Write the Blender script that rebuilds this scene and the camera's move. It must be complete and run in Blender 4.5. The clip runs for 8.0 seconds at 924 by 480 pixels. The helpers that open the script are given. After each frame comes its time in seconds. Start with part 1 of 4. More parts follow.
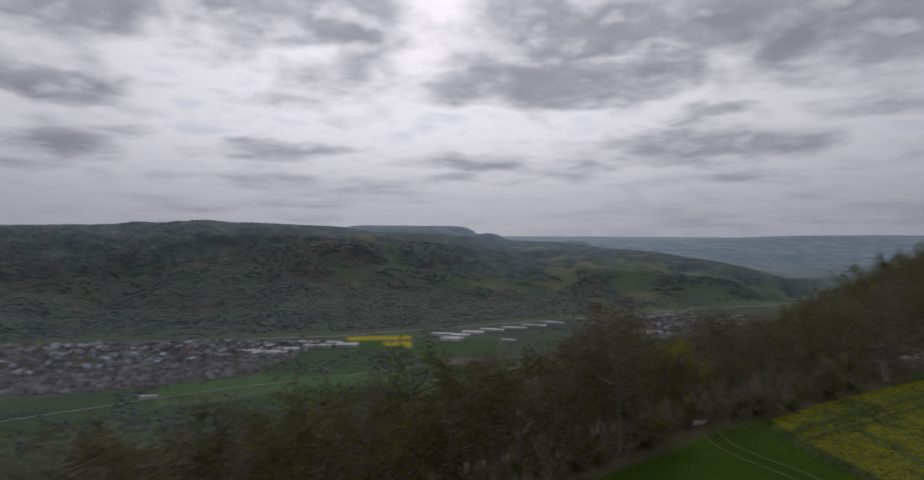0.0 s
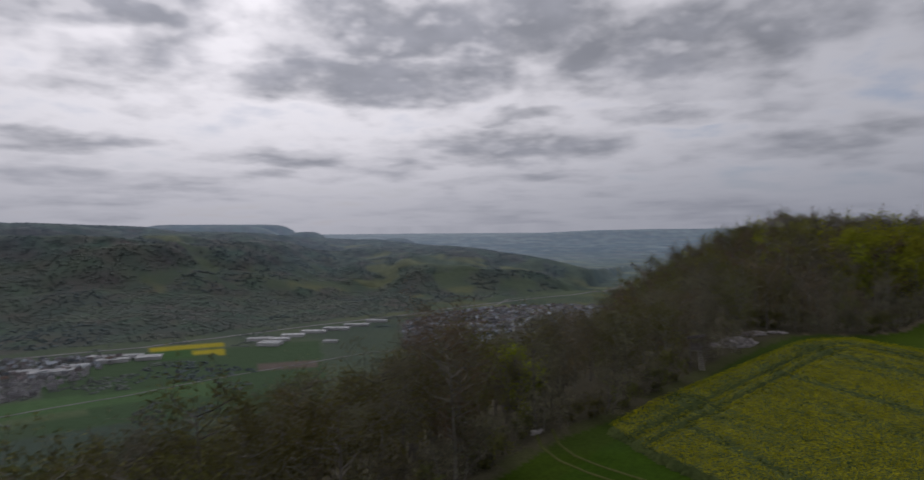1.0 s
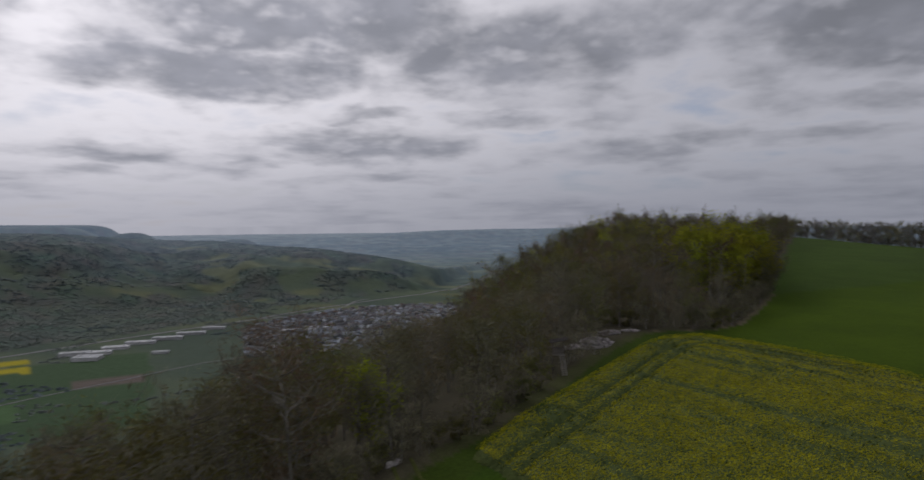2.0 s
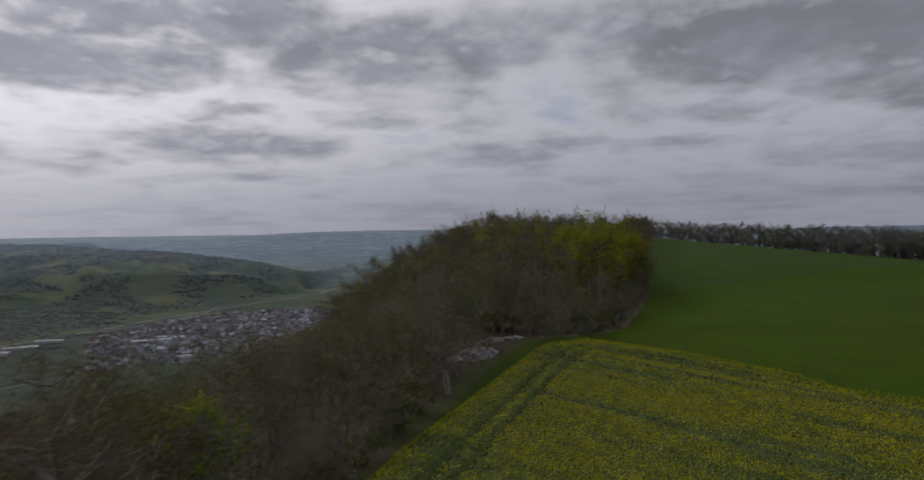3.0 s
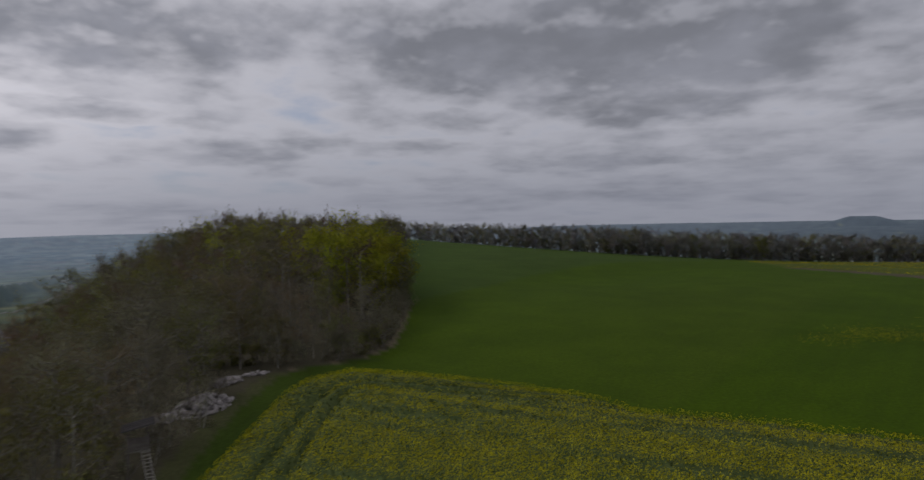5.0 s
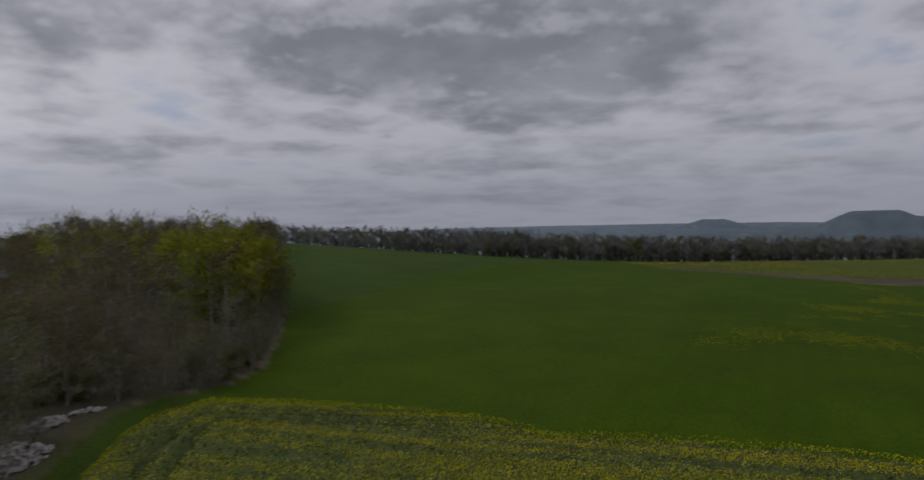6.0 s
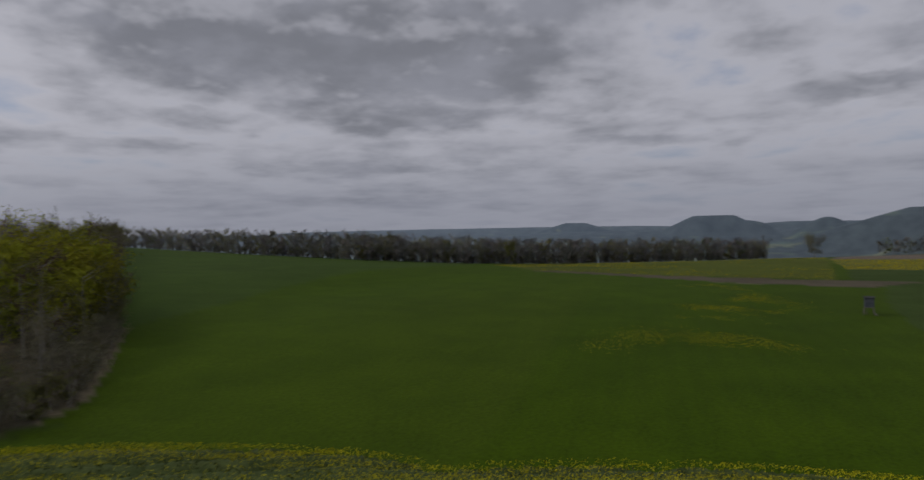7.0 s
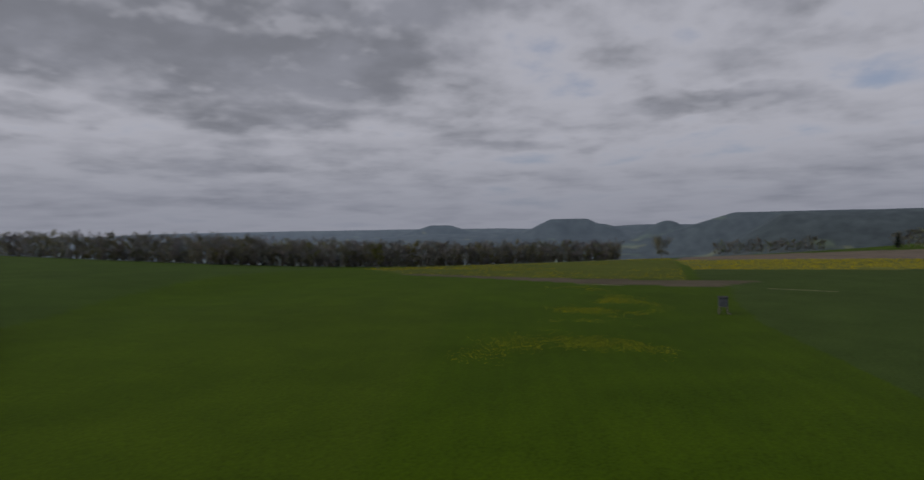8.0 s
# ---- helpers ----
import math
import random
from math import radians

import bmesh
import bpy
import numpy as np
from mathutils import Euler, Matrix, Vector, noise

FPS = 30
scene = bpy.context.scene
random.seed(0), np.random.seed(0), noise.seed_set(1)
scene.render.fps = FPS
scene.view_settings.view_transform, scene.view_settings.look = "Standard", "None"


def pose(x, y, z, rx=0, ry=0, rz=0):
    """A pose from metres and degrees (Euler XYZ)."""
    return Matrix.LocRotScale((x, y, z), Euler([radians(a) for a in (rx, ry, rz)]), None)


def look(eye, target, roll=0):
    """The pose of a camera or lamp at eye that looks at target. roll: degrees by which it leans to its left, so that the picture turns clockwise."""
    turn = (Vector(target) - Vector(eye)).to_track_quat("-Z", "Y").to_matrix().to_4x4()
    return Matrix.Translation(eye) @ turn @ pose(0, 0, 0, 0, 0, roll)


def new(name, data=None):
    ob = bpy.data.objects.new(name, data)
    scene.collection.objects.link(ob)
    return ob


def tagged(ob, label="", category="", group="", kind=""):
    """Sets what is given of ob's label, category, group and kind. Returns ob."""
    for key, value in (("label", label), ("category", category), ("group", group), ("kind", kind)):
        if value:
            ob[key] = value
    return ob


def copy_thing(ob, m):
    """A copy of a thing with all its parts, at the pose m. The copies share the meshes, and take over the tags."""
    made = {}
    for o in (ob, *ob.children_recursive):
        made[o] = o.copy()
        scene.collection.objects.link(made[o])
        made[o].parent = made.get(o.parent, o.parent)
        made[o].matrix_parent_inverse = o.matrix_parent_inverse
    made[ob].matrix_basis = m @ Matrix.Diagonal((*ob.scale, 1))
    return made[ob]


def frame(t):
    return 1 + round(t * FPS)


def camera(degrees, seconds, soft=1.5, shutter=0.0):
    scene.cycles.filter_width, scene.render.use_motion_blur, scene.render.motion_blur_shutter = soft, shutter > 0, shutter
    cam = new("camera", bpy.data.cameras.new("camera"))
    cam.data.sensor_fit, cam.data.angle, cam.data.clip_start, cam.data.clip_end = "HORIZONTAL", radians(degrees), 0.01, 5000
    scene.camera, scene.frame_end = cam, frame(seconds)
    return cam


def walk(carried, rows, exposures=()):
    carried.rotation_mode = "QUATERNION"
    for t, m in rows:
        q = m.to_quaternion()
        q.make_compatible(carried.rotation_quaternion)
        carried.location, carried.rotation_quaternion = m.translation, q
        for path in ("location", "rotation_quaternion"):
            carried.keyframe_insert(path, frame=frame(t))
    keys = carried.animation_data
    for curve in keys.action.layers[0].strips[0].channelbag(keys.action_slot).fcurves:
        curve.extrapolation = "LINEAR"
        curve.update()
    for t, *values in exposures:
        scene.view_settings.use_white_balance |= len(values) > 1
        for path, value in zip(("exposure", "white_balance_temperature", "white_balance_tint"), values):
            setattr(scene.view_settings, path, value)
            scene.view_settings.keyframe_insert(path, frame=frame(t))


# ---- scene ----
# ------------------------------------------------------------ camera
def flown(x, y, z, yaw, pitch, roll):
    """yaw: degrees to the left of +y; pitch: up; roll: as in look()."""
    a, p = radians(yaw), radians(pitch)
    ahead = Vector((-math.sin(a) * math.cos(p), math.cos(a) * math.cos(p), math.sin(p)))
    return look((x, y, z), Vector((x, y, z)) + ahead, roll)


cam = camera(72.03, 8.0, soft=1.5, shutter=0.5)
PATH = [
    (0.0, 15.19, -34.28, 21.11, 46.78, -0.89, 0.19),
    (0.5, 11.48, -30.06, 20.96, 38.50, -1.02, -0.32),
    (1.0, 8.38, -25.90, 20.84, 30.79, -1.14, -0.46),
    (1.5, 5.84, -21.58, 20.69, 23.74, -1.25, -0.53),
    (2.0, 3.67, -16.88, 20.50, 17.16, -1.24, -0.57),
    (3.5, 0.00, 0.00, 20.00, 0.00, -1.22, -0.60),
    (4.0, -0.21, 5.00, 20.04, -5.82, -1.22, -0.66),
    (4.5, 0.18, 9.84, 20.11, -11.52, -1.33, -0.90),
    (6.0, 3.08, 23.02, 20.03, -27.67, -1.34, -1.18),
    (6.5, 5.06, 27.16, 19.81, -33.36, -1.30, -1.14),
    (7.0, 6.89, 30.79, 19.67, -39.19, -1.25, -1.15),
    (7.5, 9.10, 33.83, 19.68, -45.10, -1.22, -1.10),
    (8.0, 11.45, 36.54, 19.66, -51.26, -1.27, -0.95),
]
EXPOSURES = [(0.0, 0.0), (8.0, 0.0)]
walk(cam, [(t, flown(*row)) for t, *row in PATH], EXPOSURES)


# ------------------------------------------------------------ sky and sun
SUN_AZ, SUN_EL = 50.0, 36.0          # degrees to the left of +y, and up
sun_way = Vector((-math.sin(radians(SUN_AZ)) * math.cos(radians(SUN_EL)), math.cos(radians(SUN_AZ)) * math.cos(radians(SUN_EL)), math.sin(radians(SUN_EL))))


def nodes_of(tree):
    tree.nodes.clear()
    return tree.nodes, tree.links


world = bpy.data.worlds.new("overcast_sky")
scene.world = world
world.use_nodes = True
wn, wl = nodes_of(world.node_tree)


def wmath(op, a, b=None, clamp=False):
    n = wn.new("ShaderNodeMath")
    n.operation, n.use_clamp = op, clamp
    for i, v in enumerate((a, b)):
        if v is None:
            continue
        if isinstance(v, (int, float)):
            n.inputs[i].default_value = v
        else:
            wl.new(v, n.inputs[i])
    return n.outputs[0]


def wmix(fac, a, b):
    n = wn.new("ShaderNodeMix")
    n.data_type = "RGBA"
    for socket, v in ((n.inputs[0], fac), (n.inputs[6], a), (n.inputs[7], b)):
        if isinstance(v, (int, float)):
            socket.default_value = v
        elif isinstance(v, tuple):
            socket.default_value = (*v, 1)
        else:
            wl.new(v, socket)
    return n.outputs[2]


def wsmooth(v, lo, hi):
    n = wn.new("ShaderNodeMapRange")
    n.interpolation_type = "SMOOTHSTEP"
    wl.new(v, n.inputs[0])
    n.inputs[1].default_value, n.inputs[2].default_value = lo, hi
    return n.outputs[0]


wcoord = wn.new("ShaderNodeTexCoord")
wsplit = wn.new("ShaderNodeSeparateXYZ")
wl.new(wcoord.outputs["Generated"], wsplit.inputs[0])
up = wmath("MAXIMUM", wsplit.outputs[2], 0.0)
lift = wmath("ADD", up, 0.15)
deck = wn.new("ShaderNodeCombineXYZ")         # the direction met with a flat cloud deck
wl.new(wmath("DIVIDE", wsplit.outputs[0], lift), deck.inputs[0])
wl.new(wmath("DIVIDE", wsplit.outputs[1], lift), deck.inputs[1])


def cloud_noise(scale, detail, rough, seed, stretch=(1, 1, 1), distortion=0.0):
    m = wn.new("ShaderNodeMapping")
    wl.new(deck.outputs[0], m.inputs[0])
    m.inputs["Location"].default_value = (seed, seed * 0.7, seed * 1.3)
    m.inputs["Scale"].default_value = stretch
    n = wn.new("ShaderNodeTexNoise")
    wl.new(m.outputs[0], n.inputs["Vector"])
    n.inputs["Scale"].default_value, n.inputs["Detail"].default_value, n.inputs["Roughness"].default_value = scale, detail, rough
    n.inputs["Distortion"].default_value = distortion
    return n.outputs[0]


sky = wn.new("ShaderNodeTexSky")
sky.sky_type, sky.sun_disc, sky.sun_elevation, sky.sun_rotation = "NISHITA", False, radians(SUN_EL), radians(-SUN_AZ)
sky_dim = wmix(1.0, (0, 0, 0), sky.outputs[0])
dim = wn.new("ShaderNodeVectorMath")
dim.operation = "SCALE"
wl.new(sky_dim, dim.inputs[0])
dim.inputs["Scale"].default_value = 0.09

# nearness to the veiled sun
dot = wn.new("ShaderNodeVectorMath")
dot.operation = "DOT_PRODUCT"
wl.new(wcoord.outputs["Generated"], dot.inputs[0])
dot.inputs[1].default_value = sun_way
glow = wmath("POWER", wmath("MAXIMUM", dot.outputs["Value"], 0.0), 5.2)

# the cloud banks: azimuth (left of +y), height, half width, half height, all in degrees, and weight
HIGH_BANKS = [(80, 17, 8, 2.4, 0.85), (62, 18.8, 8, 2.2, 0.9), (31, 17.2, 15, 2.8, 1.0), (14, 15, 9, 3.2, 0.95), (-3, 17, 9, 2.6, 0.85), (-17, 15.6, 9, 2.4, 0.9), (-32, 15, 17, 3.9, 1.15),
              (38, 12.8, 11, 1.6, 1.0), (-46, 17, 9, 3.0, 0.9), (-77, 13.6, 10, 1.0, 0.45), (5, 12, 6, 1.3, 0.5), (24, 9.7, 4, 0.7, 0.7), (12, 9.2, 6, 0.8, 0.7), (-35, 9.9, 9, 1.4, 0.95), (-18, 9.3, 4, 0.8, 0.7), (-73, 9.8, 7, 1.0, 0.85)]
LOW_BANKS = [(78, 10.8, 6, 1.0, 0.8), (65.5, 11, 6, 0.9, 0.6), (79, 6.3, 5, 0.8, 0.75), (73, 7.6, 4, 0.5, 0.6), (64, 6.9, 7, 0.75, 0.8), (67, 4.1, 13, 0.7, 0.6), (47, 6.1, 4.5, 0.8, 0.65), (52, 4.6, 5, 0.5, 0.5),
             (28, 7.3, 10, 1.3, 0.85), (35, 5.8, 3, 0.6, 0.7), (6, 6.5, 7, 1.0, 0.75), (-9, 7, 7, 0.9, 0.75), (-28, 5.4, 10, 0.8, 0.6), (24, 4.5, 8, 0.6, 0.55), (-58, 7, 8, 0.6, 0.6), (-52, 4.0, 14, 0.6, 0.45), (-34, 7.2, 6, 0.6, 0.5), (-70, 6.2, 7, 0.6, 0.45)]
DEG = 180 / math.pi
az = wmath("MULTIPLY", wmath("ARCTAN2", wmath("MULTIPLY", wsplit.outputs[0], -1.0), wsplit.outputs[1]), DEG)
el = wmath("MULTIPLY", wmath("ARCSINE", wmath("MINIMUM", up, 1.0)), DEG)
lumps = wn.new("ShaderNodeCombineXYZ")
wl.new(wmath("MULTIPLY", az, 1 / 6.2), lumps.inputs[0])
wl.new(wmath("MULTIPLY", wmath("LOGARITHM", wmath("ADD", el, 5.0), math.e), 6.6), lumps.inputs[1])      # flatter towards the horizon
above = wn.new("ShaderNodeVectorMath")
wl.new(lumps.outputs[0], above.inputs[0])
above.inputs[1].default_value = (0.05, 0.36, 0)


def lump_noise(scale, detail, rough, seed, place=lumps):
    n = wn.new("ShaderNodeTexNoise")
    n.noise_dimensions = "4D"
    wl.new(place.outputs[0], n.inputs["Vector"])
    n.inputs["W"].default_value, n.inputs["Scale"].default_value, n.inputs["Detail"].default_value, n.inputs["Roughness"].default_value = seed, scale, detail, rough
    return n.outputs[0]


def lump_cells(scale, place=lumps):
    """Rounded cauliflower forms."""
    n = wn.new("ShaderNodeTexVoronoi")
    n.feature = "SMOOTH_F1"
    wl.new(place.outputs[0], n.inputs["Vector"])
    n.inputs["Scale"].default_value, n.inputs["Detail"].default_value, n.inputs["Roughness"].default_value, n.inputs["Smoothness"].default_value = scale, 3.0, 0.55, 0.6
    return wmath("SUBTRACT", 1.0, n.outputs["Distance"])


az = wmath("ADD", az, wmath("MULTIPLY", wmath("SUBTRACT", cloud_noise(2.0, 4, 0.55, 4.4), 0.5), 11.0))      # ragged outlines
el = wmath("ADD", el, wmath("MULTIPLY", wmath("MULTIPLY", wmath("SUBTRACT", cloud_noise(2.0, 4, 0.55, 9.2), 0.5), 0.34), wmath("ADD", el, 1.5)))
total = None
for a0, e0, wa, we, weight in HIGH_BANKS + LOW_BANKS:
    qa = wmath("MULTIPLY", wmath("SUBTRACT", az, float(a0)), 1 / wa)
    qe = wmath("MULTIPLY", wmath("SUBTRACT", el, float(e0)), 1 / we)
    q = wmath("ADD", wmath("MULTIPLY", qa, qa), wmath("MULTIPLY", qe, qe))
    g = wmath("MULTIPLY", wmath("EXPONENT", wmath("MULTIPLY", wmath("POWER", q, 1.35), -0.34)), weight)
    total = g if total is None else wmath("MAXIMUM", total, g)


def billows(place):
    return wmath("ADD", wmath("MULTIPLY", lump_noise(0.50, 5, 0.47, 2.7, place), 0.8), wmath("MULTIPLY", lump_cells(0.85, place), 0.2))


puff = billows(lumps)
lit = wsmooth(wmath("SUBTRACT", puff, billows(above)), 0.0, 0.13)      # sunlit upper edges of the billows
mean = wmath("MULTIPLY", wmath("ADD", wsmooth(el, 21.0, 32.0), wmath("SUBTRACT", 1.0, wsmooth(wsplit.outputs[1], -0.3, 0.1)), True), 0.5)   # overhead and behind
body = wmath("ADD", wmath("MAXIMUM", wmath("MAXIMUM", total, mean), 0.33), wmath("ADD", wmath("MULTIPLY", wmath("SUBTRACT", puff, 0.42), 2.1), wmath("MULTIPLY", wmath("SUBTRACT", lump_noise(1.3, 5, 0.52, 5.5), 0.5), 1.15)))
dense = wsmooth(body, 0.10, 0.95)            # grey undersides
rim = wsmooth(body, -0.35, 0.22)             # bright edges round them
inner = wsmooth(lump_noise(0.8, 4, 0.5, 8.1), 0.32, 0.68)
veil = wmix(0.2, wmix(glow, (0.262, 0.288, 0.350), (0.66, 0.645, 0.69)), dim.outputs[0])
white = wmix(glow, (0.40, 0.40, 0.42), (1.12, 1.07, 1.06))
grey = wmix(inner, wmix(glow, (0.245, 0.250, 0.272), (0.46, 0.46, 0.495)), wmix(glow, (0.180, 0.185, 0.200), (0.34, 0.345, 0.375)))
grey = wmix(wmath("MULTIPLY", lit, 0.55), grey, white)
clear = wmix(dense, wmix(rim, veil, white), grey)
band = wsmooth(up, 0.16, 0.0)                # cloud bases run together towards the horizon
clear = wmix(wmath("MULTIPLY", band, 0.62), clear, wmix(glow, (0.200, 0.212, 0.245), (0.48, 0.470, 0.505)))
back = wn.new("ShaderNodeBackground")
cool = wn.new("ShaderNodeVectorMath")
cool.operation = "MULTIPLY"
wl.new(clear, cool.inputs[0])
cool.inputs[1].default_value = (0.99, 1.0, 1.075)
wl.new(cool.outputs[0], back.inputs[0])
back.inputs[1].default_value = 1.0
wout = wn.new("ShaderNodeOutputWorld")
wl.new(back.outputs[0], wout.inputs[0])

sun = new("sun", bpy.data.lights.new("sun", "SUN"))
sun.data.energy, sun.data.angle, sun.data.color = 0.7, radians(14), (1.0, 0.955, 0.89)
sun.matrix_world = look((0, 0, 0), -sun_way)


# ------------------------------------------------------------ materials
def material(name, low, high, size, fine, rough=0.9, bump=0.0, vary=0.0, attr="", metal=0.0, glow=0.0, puff=False, speck=0.28):
    """Two tones mixed by coarse noise (size in metres) and darkened by fine noise; attr: a colour attribute that tints it;
    vary: how far single objects differ; glow: for far backdrops alone; speck: strength of the fine noise; puff: light falls on the mass of the crown, not on single blades."""
    m = bpy.data.materials.new(name)
    m.use_nodes = True
    ns, ln = nodes_of(m.node_tree)
    out, bsdf = ns.new("ShaderNodeOutputMaterial"), ns.new("ShaderNodeBsdfPrincipled")
    ln.new(bsdf.outputs[0], out.inputs[0])
    bsdf.inputs["Roughness"].default_value, bsdf.inputs["Metallic"].default_value = rough, metal
    bsdf.inputs["Specular IOR Level"].default_value = 0.06
    geo = ns.new("ShaderNodeNewGeometry")

    def grain(s, detail):
        n = ns.new("ShaderNodeTexNoise")
        ln.new(geo.outputs["Position"], n.inputs["Vector"])
        n.inputs["Scale"].default_value, n.inputs["Detail"].default_value = 1 / s, detail
        return n.outputs[0]

    def mixed(kind, fac, a, b):
        n = ns.new("ShaderNodeMix")
        n.data_type, n.blend_type = "RGBA", kind
        for socket, v in ((n.inputs[0], fac), (n.inputs[6], a), (n.inputs[7], b)):
            if isinstance(v, (int, float)):
                socket.default_value = v
            elif isinstance(v, tuple):
                socket.default_value = (*v, 1)
            else:
                ln.new(v, socket)
        return n.outputs[2]

    def ranged(v, a, b, c, d):
        n = ns.new("ShaderNodeMapRange")
        ln.new(v, n.inputs[0])
        for i, k in enumerate((a, b, c, d)):
            n.inputs[i + 1].default_value = k
        return n.outputs[0]

    big, small = grain(size, 4), grain(fine, 3)
    col = mixed("MIX", ranged(big, 0.32, 0.68, 0, 1), low, high)
    if attr:
        at = ns.new("ShaderNodeAttribute")
        at.attribute_name = attr
        col = mixed("MULTIPLY", 1.0, at.outputs["Color"], col)
    tone = ns.new("ShaderNodeCombineColor")
    shade = ranged(small, 0.3, 0.7, 1 - speck, 1 + speck)
    for i in range(3):
        ln.new(shade, tone.inputs[i])
    col = mixed("MULTIPLY", 1.0, col, tone.outputs[0])
    if vary:
        info = ns.new("ShaderNodeObjectInfo")
        hsv = ns.new("ShaderNodeHueSaturation")
        ln.new(col, hsv.inputs["Color"])
        ln.new(ranged(info.outputs["Random"], 0, 1, 0.5 - 0.07 * vary, 0.5 + 0.05 * vary), hsv.inputs["Hue"])
        ln.new(ranged(info.outputs["Random"], 0, 1, 1 - 0.45 * vary, 1 + 0.45 * vary), hsv.inputs["Value"])
        col = hsv.outputs[0]
    ln.new(col, bsdf.inputs["Base Color"])
    if bump:
        b = ns.new("ShaderNodeBump")
        ln.new(small, b.inputs["Height"])
        b.inputs["Strength"].default_value, b.inputs["Distance"].default_value = bump, fine
        ln.new(b.outputs[0], bsdf.inputs["Normal"])
    if puff:
        out_of = ns.new("ShaderNodeAttribute")
        out_of.attribute_name = "outward"
        turn = ns.new("ShaderNodeVectorTransform")
        turn.vector_type, turn.convert_from, turn.convert_to = "NORMAL", "OBJECT", "WORLD"
        ln.new(out_of.outputs["Vector"], turn.inputs[0])
        ln.new(turn.outputs[0], bsdf.inputs["Normal"])
        thin, both = ns.new("ShaderNodeBsdfTranslucent"), ns.new("ShaderNodeMixShader")
        ln.new(col, thin.inputs["Color"])
        ln.new(turn.outputs[0], thin.inputs["Normal"])
        both.inputs[0].default_value = 0.42
        ln.new(bsdf.outputs[0], both.inputs[1])
        ln.new(thin.outputs[0], both.inputs[2])
        ln.new(both.outputs[0], out.inputs[0])
    # the distance attribute holds the haze colour, painted on as emission
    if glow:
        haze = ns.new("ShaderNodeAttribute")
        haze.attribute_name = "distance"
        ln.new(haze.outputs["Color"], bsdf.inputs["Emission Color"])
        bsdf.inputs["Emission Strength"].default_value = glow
    return m


M_GROUND = material("ground_cover", (0.86, 0.88, 0.84), (1.12, 1.10, 1.14), 9.0, 0.4, 0.95, 0.12, attr="cover", speck=0.2)
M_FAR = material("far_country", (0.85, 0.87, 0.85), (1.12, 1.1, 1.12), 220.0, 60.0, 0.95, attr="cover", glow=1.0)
M_BARK = material("bark", (0.161, 0.149, 0.127), (0.253, 0.236, 0.201), 1.2, 0.15, 0.9, 0.4, vary=0.5)
M_TWIG = material("bare_twigs", (0.204, 0.193, 0.121), (0.295, 0.280, 0.181), 3.0, 0.5, 0.9, vary=0.55, attr="tone", puff=True)
M_TWIG_GREY = material("grey_twigs", (0.238, 0.224, 0.203), (0.330, 0.310, 0.284), 6.0, 1.0, 0.9, attr="tone", puff=True)
M_BUD = material("reddish_buds", (0.202, 0.153, 0.087), (0.280, 0.213, 0.126), 3.0, 0.5, 0.9, vary=0.4, attr="tone", puff=True)
M_OLIVE = material("young_olive_leaves", (0.167, 0.171, 0.055), (0.235, 0.236, 0.075), 3.0, 0.5, 0.85, vary=0.5, attr="tone", puff=True)
M_FRESH = material("fresh_green_leaves", (0.310, 0.342, 0.026), (0.443, 0.462, 0.043), 2.5, 0.4, 0.8, vary=0.3, attr="tone", puff=True)
M_FIR = material("fir_needles", (0.018, 0.030, 0.020), (0.035, 0.05, 0.03), 1.5, 0.3, 0.9, vary=0.3, attr="tone", puff=True)
M_HOUSE = material("house_surfaces", (0.9, 0.9, 0.9), (1.1, 1.1, 1.1), 30.0, 2.0, 0.92, attr="cover")
M_WOODS = material("far_woods", (0.85, 0.87, 0.85), (1.15, 1.12, 1.1), 90.0, 14.0, 0.95, attr="cover")
M_RAPE_LEAF = material("rape_leaves", (0.050, 0.070, 0.021), (0.08, 0.10, 0.03), 2.0, 0.3, 0.8)
M_RAPE_FLOWER = material("rape_flowers", (0.31, 0.29, 0.010), (0.46, 0.42, 0.014), 2.0, 0.25, 0.8)
M_DANDELION = material("dandelions", (0.34, 0.28, 0.012), (0.47, 0.39, 0.016), 2.0, 0.25, 0.8)
M_STONE = material("limestone_rubble", (0.232, 0.211, 0.202), (0.404, 0.374, 0.361), 1.0, 0.12, 0.95, 0.4, vary=0.5)
M_PLANK = material("weathered_planks", (0.11, 0.098, 0.088), (0.18, 0.162, 0.146), 0.8, 0.06, 0.9, 0.3, vary=0.3)
M_POLE = material("debarked_poles", (0.26, 0.24, 0.215), (0.38, 0.355, 0.32), 0.7, 0.06, 0.85, 0.2, vary=0.2)
M_FELT = material("roofing_felt", (0.035, 0.035, 0.038), (0.06, 0.06, 0.062), 0.5, 0.05, 0.9, 0.2)
M_HIDE = material("blue_grey_boards", (0.055, 0.062, 0.072), (0.085, 0.095, 0.105), 0.6, 0.06, 0.85, 0.2)
M_WALL = material("house_plaster", (0.370, 0.363, 0.365), (0.548, 0.540, 0.547), 25.0, 2.0, 0.95, vary=0.5)
M_ROOF = material("clay_roof_tiles", (0.107, 0.101, 0.103), (0.207, 0.205, 0.215), 20.0, 1.5, 0.9, vary=0.8)
M_HALL = material("pale_sheet_metal", (0.302, 0.310, 0.326), (0.432, 0.439, 0.459), 30.0, 3.0, 0.6, vary=0.3)
